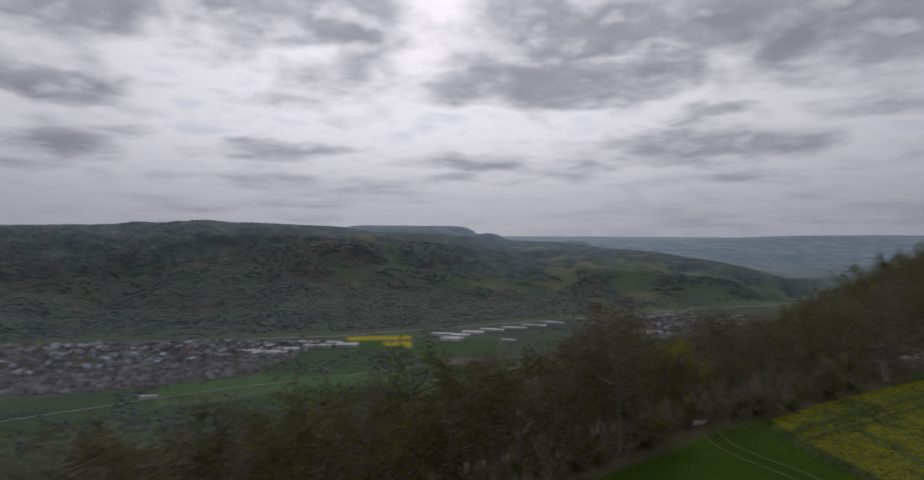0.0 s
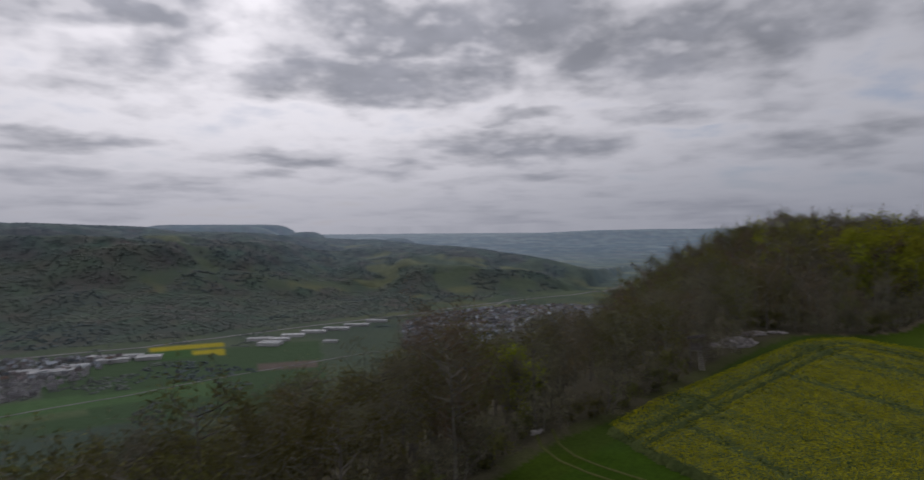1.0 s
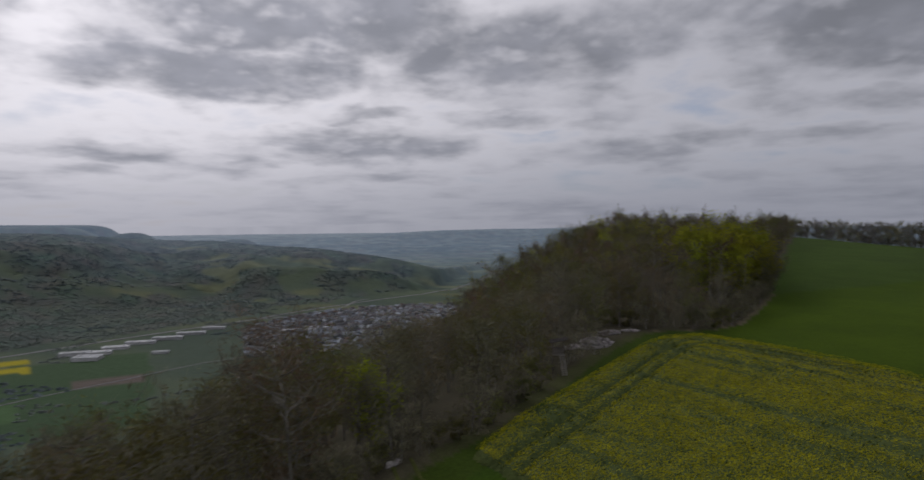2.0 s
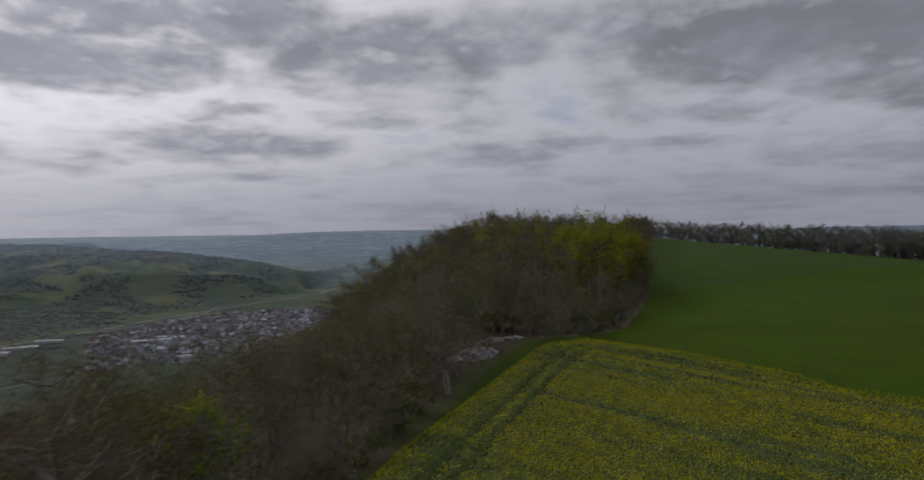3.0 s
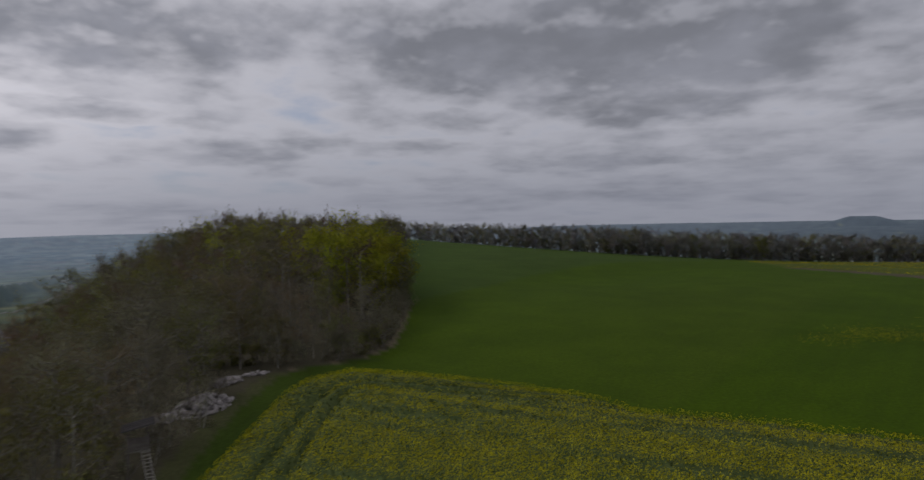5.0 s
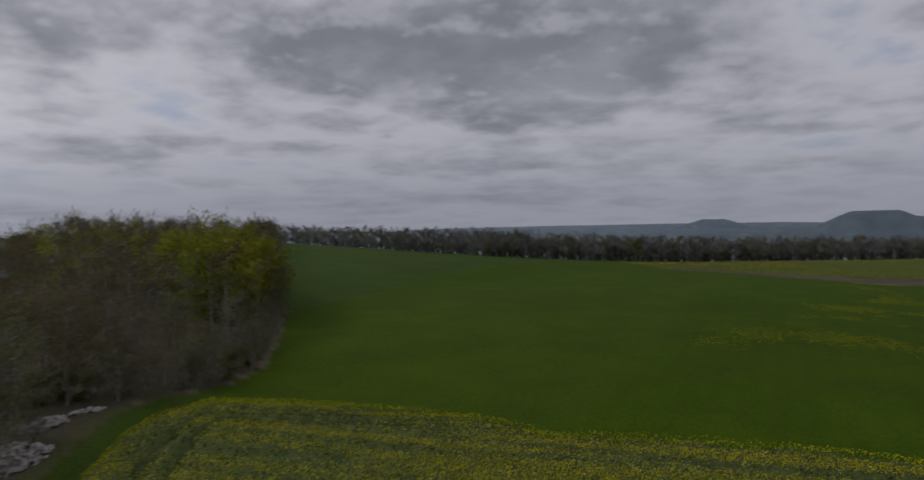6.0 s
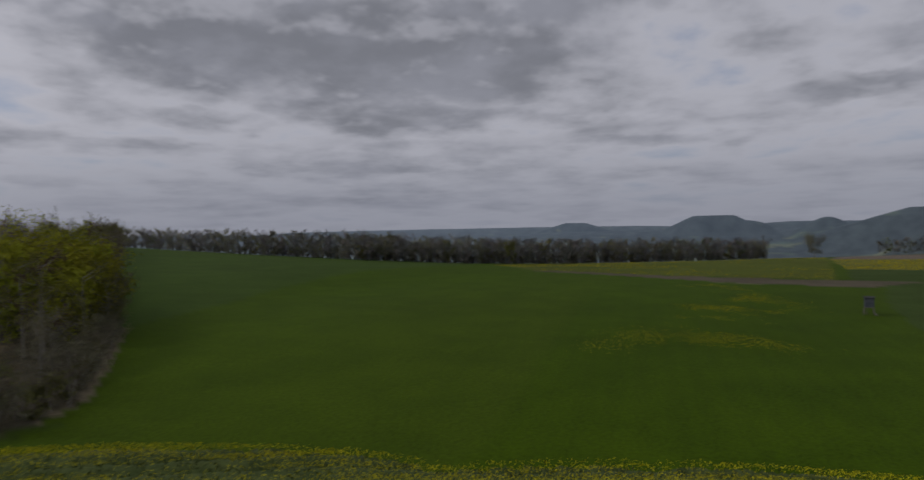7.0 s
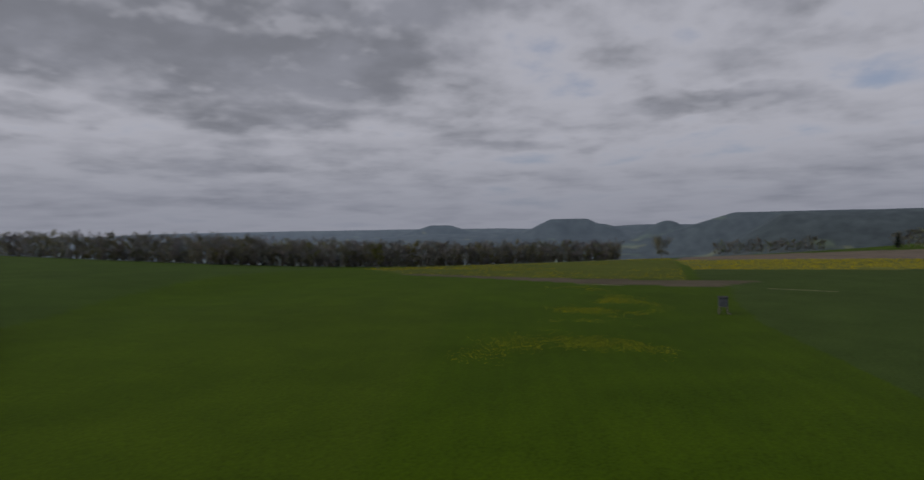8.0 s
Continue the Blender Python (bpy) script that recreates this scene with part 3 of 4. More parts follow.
# ------------------------------------------------------------ trees
def sprays(r, centres, length, width, upward):
    """Small loose blades (twigs or leaf clusters) at the centres."""
    n = len(centres)
    along = r.normal(size=(n, 3)) + np.array([0, 0, upward])
    along /= np.linalg.norm(along, axis=1, keepdims=True)
    across = np.cross(along, r.normal(size=(n, 3)))
    across /= np.linalg.norm(across, axis=1, keepdims=True) + 1e-9
    l, w = (length * r.uniform(0.6, 1.4, n))[:, None] / 2, (width * r.uniform(0.6, 1.4, n))[:, None] / 2
    v = np.stack([centres - along * l, centres + across * w, centres + along * l, centres - across * w], 1).reshape(-1, 3)
    return v, np.arange(4 * n).reshape(n, 4)


def tree_shape(seed, height, spread, limbs, twigs, blade, low=0.14, lean=0.03, stems=1, subs=3):
    """Bark and crown arrays of a broad-leaved tree."""
    r = np.random.default_rng(seed)
    bark, tips = [], []
    for stem in range(stems):
        sway = np.cumsum(r.normal(0, lean, (6, 2)) * height / 6, 0)
        off = r.normal(0, 0.5, 2) * (stems > 1)
        zs = np.linspace(-0.4, height * 0.84, 6)
        stem_pts = np.c_[sway - sway[0] + off * np.linspace(1, 2.2, 6)[:, None], zs]
        rad = height * 0.0125 * np.linspace(1.15, 0.12, 6) ** 0.9
        bark.append(tube(stem_pts, rad, 5))
        for k in range(limbs // stems):
            u = low + (0.92 - low) * ((k + r.uniform(0, 0.8)) / (limbs // stems)) ** 0.8
            base = np.array([np.interp(u * height, zs, stem_pts[:, i]) for i in range(3)])
            a = r.uniform(0, 2 * np.pi)
            v = np.clip((u - low * 0.4) / (1.05 - low * 0.4), 0, 1)
            reach = spread * (0.22 + 0.85 * np.sin(np.pi * v ** 1.15) ** 0.7) * r.uniform(0.75, 1.15)
            rise = reach * r.uniform(0.3, 0.75)
            out = np.array([np.cos(a), np.sin(a), 0])
            q = np.linspace(0, 1, 4)[:, None]
            pts = base + out * reach * q + np.array([0, 0, rise]) * q**1.4 + r.normal(0, 0.12, (4, 3)) * q
            bark.append(tube(pts, height * 0.005 * np.array([1, 0.7, 0.45, 0.15]), 3))
            for j in range(subs):
                f = r.uniform(0.35, 1)
                b = np.array([np.interp(f, q[:, 0], pts[:, i]) for i in range(3)])
                e = b + r.normal(0, 1, 3) * reach * 0.3 + np.array([0, 0, reach * 0.22])
                bark.append(tube(np.array([b, e]), height * 0.0022 * np.array([1, 0.3]), 3))
                tips += [b + (e - b) * g for g in (0.45, 0.8, 1.05)]
            tips += [pts[1], pts[2], pts[3]]
        tips.append(stem_pts[-1])
    tips = np.array(tips)
    near = r.integers(0, len(tips), twigs)
    c = tips[near] + r.normal(0, 1, (twigs, 3)) * np.array([0.55, 0.55, 0.5]) * spread * 0.24
    c[:, 2] = np.maximum(c[:, 2], 0.25)
    heart = np.array([*tips[:, :2].mean(0), height * 0.42])
    out = (c - heart) / np.array([spread, spread, height * 0.42]) + 0.38 * (c - tips[near]) / (spread * 0.24) + np.array([0, 0, 0.12])
    out += r.normal(0, 0.22, out.shape)
    out /= np.linalg.norm(out, axis=1, keepdims=True)
    return joined(bark), sprays(r, c, *blade), np.repeat(out, 4, 0)


def outward(me, vectors, tones=1.0):
    tint(me, "tone", np.ones((len(vectors), 3)) * tones)
    me.attributes.new("outward", "FLOAT_VECTOR", "POINT").data.foreach_set("vector", np.asarray(vectors, np.float32).ravel())
    return me


def tree_thing(name, seed, height, spread, limbs, twigs, blade, leaf, label, group, category="tree", **more):
    (bv, bf), (cv, cf), out = tree_shape(seed, height, spread, limbs, twigs, blade, **more)
    root = new(name)
    for me in (mesh_from("trunk", bv, bf, M_BARK), outward(mesh_from("crown", cv, cf, leaf), out)):
        ob = new(me.name.split(".")[0], me)
        ob.parent = root
    return tagged(root, label, category, group)


def spread_points(r, x0, x1, y0, y1, gap, keep):
    """Loose points in a rectangle, about gap apart, where keep(x, y) holds."""
    xs, ys = np.meshgrid(np.arange(x0, x1, gap), np.arange(y0, y1, gap))
    xs = xs.ravel() + r.uniform(-0.38, 0.38, xs.size) * gap
    ys = ys.ravel() + r.uniform(-0.38, 0.38, ys.size) * gap
    m = keep(xs, ys)
    return xs[m], ys[m]


class Stock:
    """The kinds of tree: the first of a kind is the original, all others are copies of it."""

    def __init__(self):
        self.made, self.used = [], set()

    def add(self, ob):
        self.made.append(ob)

    def put(self, k, x, y, s=1.0, tall=1.0, lean=2.0):
        m = pose(x, y, h(x, y) - 0.05, rng.normal(0, lean), rng.normal(0, lean), rng.uniform(0, 360))
        if k in self.used:
            ob = copy_thing(self.made[k], m)
            ob.scale = (s, s, s * tall)
        else:
            ob = self.made[k]
            self.used.add(k)
            ob.matrix_basis = m
        return ob


WOOD = Stock()
for seed, hh, sp, leaf, label in (
        (11, 13.5, 3.5, M_TWIG, "bare grey-brown deciduous tree with fine twigs"), (12, 16, 3.8, M_TWIG, "tall bare brown tree on the wooded scarp"), (13, 12, 3.4, M_TWIG, "bare twiggy brown tree in the wood"),
        (14, 14.5, 3.8, M_BUD, "reddish-brown budding tree in the wood"), (15, 14, 3.6, M_OLIVE, "tree with sparse young olive leaves"), (16, 12, 3.7, M_OLIVE, "rounded tree just coming into olive leaf"),
        (17, 11, 4.6, M_FRESH, "bright yellow-green tree in fresh leaf"), (18, 15, 5.2, M_FRESH, "tall bright green tree in full spring leaf")):
    n, blade = {M_FRESH: (2900, (0.45, 0.34, 0.2)), M_OLIVE: (1900, (0.43, 0.135, 0.3))}.get(leaf, (1900, (0.66, 0.063, 0.5)))
    WOOD.add(tree_thing("tree", seed, hh, sp, 20, n, blade, leaf, label, "trees of the scarp wood"))

CLEAR = [(-6.0, 84.0, 3.6), (-3.0, 95.6, 3.6), (-8.3, 66.6, 4.0), (18, 156, 15), (24, 140, 7)]


def wooded(x, y):
    """The wood as far in as it can be seen over."""
    deep = np.where(y < 335, crest_x(y) - x < 62 - 0.04 * y, wood_edge(y) - x < 16)
    return (wood_edge(y) - x > 1.2) & deep & np.all([np.hypot(x - a, y - b) > c for a, b, c in CLEAR], 0)


wx, wy = spread_points(rng, -150, 130, -60, 600, 5.9, wooded)
order = np.argsort(np.hypot(wx - 2, wy - 25))
single, mass = order[:285], order[285:]
mass = mass[rng.uniform(0, 1, len(mass)) < 0.8]
for i in single:
    young = 0.72 if wx[i] > 0 and wy[i] < 150 else 1.0         # lower growth at the meadow's corner
    WOOD.put(rng.choice(8, p=[0.20, 0.13, 0.18, 0.16, 0.175, 0.155, 0.0, 0.0]), wx[i], wy[i], young * float(np.interp(wy[i], [-10, 15, 45], [1.22, 1.15, 1.0])) * rng.uniform(0.66, 0.96), rng.uniform(0.92, 1.08))
for x, y, k, s in ((23, 170, 7, 1.02), (17, 163, 7, 1.0), (25.5, 160, 6, 1.2), (12, 154, 6, 1.15), (19, 149, 6, 1.1), (25, 150, 6, 1.05), (8, 162, 7, 0.92), (22, 141, 6, 0.85), (27, 144, 5, 0.8), (14, 146, 6, 0.9), (28, 166, 7, 0.85)):
    WOOD.put(k, x, y, s)

for x, y, k, s in ((-33, -9, 5, 1.05), (-27, -3, 5, 0.9), (-39, -15, 5, 1.1), (-30, 8, 5, 1.0), (-26, 45, 6, 0.7)):
    WOOD.put(k, x, y, s)
WOOD.put(3, -33, 36, 1.12, 1.1)
WOOD.put(3, -31, 39, 0.98, 1.05)

# shrubs along the wood's edge
BRUSH = Stock()
for seed, hh, sp, leaf, label in ((31, 3.6, 1.7, M_TWIG, "leafless brown shrub at the wood's edge"), (32, 2.6, 1.5, M_OLIVE, "low shrub in young olive leaf"), (33, 4.6, 2.1, M_TWIG, "tall twiggy brown shrub at the wood's edge")):
    BRUSH.add(tree_thing("shrub", seed, hh, sp, 12, 620, (0.42, 0.07, 0.4) if leaf is M_TWIG else (0.34, 0.13, 0.3), leaf, label, "shrubs along the wood", "shrub", low=0.03, stems=3))
for y in np.r_[np.arange(-20, 97, 2.2), np.arange(101, 200, 1.9)]:
    x = float(wood_edge(y)) + rng.uniform(-2.6, 0.2)
    if all(math.hypot(x - a, y - b) > c for a, b, c in CLEAR[:3]):
        BRUSH.put(rng.integers(3), x, float(y), rng.uniform(0.7, 1.2))
for x in np.arange(-6, 13, 1.8):
    BRUSH.put(rng.integers(3), x, 101.5 + rng.uniform(0, 2), rng.uniform(0.7, 1.2))


def stand(name, xs, ys, zs, low, high, leaf_mats, share, label, twigs=470, blade=(0.9, 0.125, 0.5), limbs=7, subs=1, spread=4.3, low_limb=0.12):
    """Many trees as one mass of geometry a colour."""
    shapes = [tree_shape(50 + i, 13, spread, limbs, twigs, blade, subs=subs, low=low_limb) for i in range(5)]
    pick = rng.choice(len(leaf_mats), len(xs), p=share)
    bark = []
    for c, leaf in enumerate(leaf_mats):
        crowns, outs, tones = [], [], []
        for i in np.nonzero(pick == c)[0]:
            (bv, bf), (cv, cf), out = shapes[rng.integers(5)]
            a, s = rng.uniform(0, 2 * np.pi), rng.uniform(low, high) / 13
            turn = np.array([[np.cos(a), -np.sin(a), 0], [np.sin(a), np.cos(a), 0], [0, 0, 1]]) * s
            crowns.append((cv @ turn.T + (xs[i], ys[i], zs[i]), cf))
            outs.append(out @ turn.T / s)
            tones.append(np.tile(np.array([1.0, rng.uniform(0.93, 1.07), rng.uniform(0.85, 1.1)]) * rng.uniform(0.72, 1.28), (len(out), 1)))
            bark.append((bv @ turn.T + (xs[i], ys[i], zs[i]), bf))
        if crowns:
            tagged(new(name, outward(mesh_from(name, *joined(crowns), leaf), np.vstack(outs), np.vstack(tones))), label, "trees", kind="stuff")
    tagged(new(name + "_trunks", mesh_from(name + "_trunks", *joined(bark), M_BARK)), "bare trunks and limbs of the wood", "trees", kind="stuff")


stand("wood", wx[mass], wy[mass], land(wx[mass], wy[mass]), 8.5, 15.5, [M_TWIG, M_BUD, M_OLIVE, M_FRESH], [0.45, 0.15, 0.35, 0.05], "brown and olive spring wood on the scarp")

# the same wood further down the slope
def lower_wood(x, y):
    s = crest_x(y) - x
    inner = 62 - 0.04 * y
    return (s >= inner) & (s < np.interp(y, [40, 120], [112, 66]))


lx, ly = spread_points(np.random.default_rng(77), -190, 60, -60, 120, 5.6, lower_wood)
stand("wood", lx, ly, land(lx, ly), 14, 20, [M_TWIG, M_BUD, M_OLIVE], [0.5, 0.2, 0.3], "brown spring wood low on the scarp", 560, (0.8, 0.09, 0.5), 7)

# the belt of bare trees along the far rim of the plateau
TL_A, TL_D = [-9, -12, -16, -20, -28, -36, -45, -58, -65.2], [640, 575, 500, 445, 385, 380, 410, 480, 512]
ta = np.concatenate([np.arange(-9.5, -61.6, -0.42) for _ in range(4)])
ta = ta + rng.normal(0, 0.1, len(ta))
td = np.interp(-ta, [-v for v in TL_A], TL_D) + np.repeat([0, 6, 13, 22], len(ta) // 4) + rng.normal(0, 3, len(ta))
tx, ty = C0X - td * np.sin(np.radians(ta)), C0Y + td * np.cos(np.radians(ta))
stand("tree_belt", tx, ty, land(tx, ty), 10.5, 16.5, [M_TWIG_GREY, M_TWIG, M_OLIVE], [0.66, 0.24, 0.10], "belt of tall bare trees along the plateau's rim", 500, (1.0, 0.155, 0.8), 8, 0, 3.7, 0.03)

# single trees out on the fields
FIELD = Stock()
FIELD.add(tree_thing("field_tree", 61, 11, 2.4, 16, 900, (0.8, 0.3, 0.4), M_OLIVE, "slender young tree standing alone in the meadow", "trees on the fields", low=0.25))
FIELD.add(tree_thing("field_tree", 62, 13, 5.2, 18, 1300, (1.1, 0.3, 0.4), M_TWIG, "broad bare tree alone on the field's rim", "trees on the fields", low=0.1))
ua = np.arange(-9.5, -61.6, -0.22) + rng.normal(0, 0.1, 237)
ud = np.interp(-ua, [-v for v in TL_A], TL_D) + rng.uniform(-1, 6, len(ua))
ux, uy = C0X - ud * np.sin(np.radians(ua)), C0Y + ud * np.cos(np.radians(ua))
stand("undergrowth", ux, uy, land(ux, uy), 4.5, 9.0, [M_TWIG_GREY, M_TWIG, M_OLIVE], [0.6, 0.3, 0.1], "brown undergrowth beneath the belt of trees", 280, (1.5, 0.45, 0.7), 9, 0, 4.8, 0.0)
stand("undergrowth", ux, uy, land(ux, uy), 2.2, 4.5, [M_TWIG_GREY, M_TWIG], [0.7, 0.3], "low scrub at the foot of the belt of trees", 130, (2.6, 0.9, 0.3), 6, 0, 7.0, 0.0)
va = np.r_[np.arange(-69.8, -77.6, -0.42), np.arange(-81.8, -90, -0.42)]
va = np.r_[va, va + 0.2]
vd = np.where(va > -80, 545, 500) + rng.uniform(0, 25, len(va))
vx, vy = C0X - vd * np.sin(np.radians(va)), C0Y + vd * np.cos(np.radians(va))
stand("copse", vx, vy, land(vx, vy), 7, 12, [M_TWIG, M_OLIVE], [0.75, 0.25], "low bare copse beyond the ploughed field", 320, (1.2, 0.25, 0.7), 8)
FIELD.put(0, 202.6, 237)
FIELD.put(1, 412, 193)


# ------------------------------------------------------------ rape field
TRAM = np.array([(-10.5, 31), (-1.2, 60), (6.3, 83), (8.4, 86.4), (11.6, 87.2), (16, 84.6), (31, 75.2), (38, 67.5), (48, 60), (59, 45), (72, 24)])


def to_line(line, x, y):
    best = np.full(np.shape(x), 1e9)
    for (x0, y0), (x1, y1) in zip(line, line[1:]):
        t = np.clip(((x - x0) * (x1 - x0) + (y - y0) * (y1 - y0)) / ((x1 - x0) ** 2 + (y1 - y0) ** 2), 0, 1)
        best = np.minimum(best, np.hypot(x - x0 - t * (x1 - x0), y - y0 - t * (y1 - y0)))
    return best


def wheel(x, y):
    """1 in the two wheel ruts of the tramline."""
    return np.exp(-((to_line(TRAM, x, y) - 1.15) / 0.44) ** 2)


def bloom(x, y):
    """How thickly the rape flowers, 0 to 1: bands along the drilling, thin patches, a fuller headland."""
    u, v = x * 0.75 - y * 0.66, x * 0.66 + y * 0.75
    bands = vnoise(u / 38, v / 1.9, 71) * 0.6 + vnoise(u / 14, v / 1.0, 72) * 0.4
    patch = fbm(x, y, 14, 3, 73)
    rim = np.exp(-(to_line(np.array(RAPE + RAPE[:1]), x, y) / 1.6) ** 2)
    head = np.exp(-(to_line(np.array([(-12.6, 39.4), (2.1, 86)]), x, y) / 7.5) ** 4)
    return (1 - 0.5 * head * (1 - rim)) * np.clip(0.43 + 2.7 * (bands - 0.43) + 0.45 * (patch - 0.42) + 0.4 * rim, 0.05, 0.85) * (1 - 0.97 * wheel(x, y))


gx, gy = np.arange(-14, 80, 0.5), np.arange(-13, 94.5, 0.5)
GX, GY = np.meshgrid(gx, gy)
FX, FY = GX.ravel(), GY.ravel()
top = 0.72 + 0.25 * (fbm(FX, FY, 1.6, 2, 5) - 0.5) - 0.6 * wheel(FX, FY)
ok = inside(RAPE, FX, FY)
top = np.where(ok, top, -0.3)
ids = np.arange(len(FX)).reshape(GX.shape)
quads = np.stack([ids[:-1, :-1], ids[:-1, 1:], ids[1:, 1:], ids[1:, :-1]], -1).reshape(-1, 4)
quads = quads[ok[quads].any(1)]
rape = tagged(new("rape_field"), "yellow flowering rape field with tractor ruts", "crop", kind="stuff")
ob = new("rape_leaves", mesh_from("rape_leaves", np.c_[FX, FY, land(FX, FY) + top], quads, M_RAPE_LEAF, True))
ob.parent = rape
n = 760000
qx, qy = rng.uniform(-14, 80, n), rng.uniform(-13, 94, n)
keep = inside(RAPE, qx, qy)
qx, qy = qx[keep], qy[keep]
f = rng.uniform(0, 1, len(qx)) < bloom(qx, qy)
for name, m, size, mat, z0, z1 in (("rape_flowers", f, (0.125, 0.10, 0.15), M_RAPE_FLOWER, 0.9, 1.25), ("rape_stems", ~f, (0.42, 0.12, 1.2), M_RAPE_LEAF, 0.6, 1.0)):
    m = np.nonzero(m)[0]
    if name == "rape_stems":
        m = m[::11]
    x, y = qx[m], qy[m]
    z = land(x, y) + rng.uniform(z0, z1, len(m)) - 0.45 * wheel(x, y)
    ob = new(name, mesh_from(name, *sprays(rng, np.c_[x, y, z], *size), mat))
    ob.parent = rape


# ------------------------------------------------------------ meadow flowers
def flowers(name, label, polygon, count, size, rows, cut, fade=0.1):
    xs, ys = np.array(polygon)[:, 0], np.array(polygon)[:, 1]
    x, y = rng.uniform(xs.min(), xs.max(), count), rng.uniform(ys.min(), ys.max(), count)
    thick = fbm(x, y, rows, 4, 81)
    m = inside(polygon, x, y) & (rng.uniform(0, 1, count) < 0.8 * step(cut - 0.12, cut + 0.2, thick) * step(0, fade, to_line(np.array(polygon + polygon[:1]), x, y)))
    x, y = x[m], y[m]
    c = np.c_[x, y, land(x, y) + 0.12]
    tagged(new(name, mesh_from(name, *sprays(rng, c, size, size * 0.8, 0), M_DANDELION)), label, "flowers", kind="stuff")


flowers("dandelions", "drifts of yellow dandelions in the meadow grass", [(70, 92), (78, 78), (95, 60), (118, 64), (150, 88), (174, 118), (165, 134), (125, 112)], 130000, 0.11, 9, 0.56, 14)
flowers("field_flowers", "yellow dandelion haze over the rim meadow", FLOWERY, 26000, 0.3, 30, 0.5)
flowers("strip_flowers", "dense yellow strip of flowering crop", YELLOW_STRIP, 13000, 0.34, 30, 0.35)


# ------------------------------------------------------------ limestone rubble heaps
def stone_mesh(seed):
    r = np.random.default_rng(seed)
    bm = bmesh.new()
    bmesh.ops.create_icosphere(bm, subdivisions=1, radius=1)
    for v in bm.verts:
        v.co = Vector([c * k for c, k in zip(v.co, (1.0, 0.75, 0.5))]) * r.uniform(0.75, 1.2)
    me = bpy.data.meshes.new("stone")
    bm.to_mesh(me)
    bm.free()
    me.materials.append(M_STONE)
    return me


STONES = [stone_mesh(90 + i) for i in range(6)]


def rubble(x, y, rx, ry, high, turn, count, label):
    root = tagged(new("rubble_heap"), label, "stones", "rubble heaps at the wood's edge")
    root.location = (x, y, h(x, y))
    r = np.random.default_rng(int(abs(x * 10 + y)))
    ca, sa = math.cos(radians(turn)), math.sin(radians(turn))
    bm = bmesh.new()
    bmesh.ops.create_icosphere(bm, subdivisions=3, radius=1)
    for v in bm.verts:
        k = 0.74 + 0.2 * noise.noise(v.co * 2.1)
        u, w = v.co.x * rx * k, v.co.y * ry * k
        px, py = ca * u - sa * w, sa * u + ca * w
        v.co = (px, py, h(x + px, y + py) - root.location.z + max(v.co.z, -0.2) * high * k * 0.4)
    part("core", bm, M_STONE, root)
    for i in range(count):
        d, a = math.sqrt(r.uniform(0, 1.15)), r.uniform(0, 2 * math.pi)
        u, w = rx * d * math.cos(a), ry * d * math.sin(a)
        px, py = ca * u - sa * w, sa * u + ca * w
        pile = high * math.sqrt(max(0.0, 1 - d * d)) * r.uniform(0.45, 1.0)
        s = r.uniform(0.12, 0.36) if r.uniform() < 0.9 else r.uniform(0.4, 0.6)
        ob = new("stone", STONES[i % 6])
        ob.parent = root
        ob.matrix_basis = pose(px, py, h(x + px, y + py) - root.location.z + pile, r.uniform(0, 360), r.uniform(-30, 30), r.uniform(0, 360)) @ Matrix.Scale(s, 4)


rubble(-6.4, 86.6, 3.4, 2.6, 1.0, 62, 300, "heap of pale limestone rubble beside the wood")
rubble(-9.6, 84.0, 1.9, 1.2, 0.5, 40, 70, "low tail of grey rubble under the trees")
rubble(-4.6, 95.2, 2.2, 1.3, 0.5, 50, 110, "low scattered heap of white stones beside the wood")
rubble(-1.2, 97.7, 1.6, 0.6, 0.3, 15, 50, "small spill of white stones by the shrubs")
rubble(-19.8, 37.2, 0.9, 0.3, 0.12, 80, 24, "few pale stones in the grass at the wood's edge")


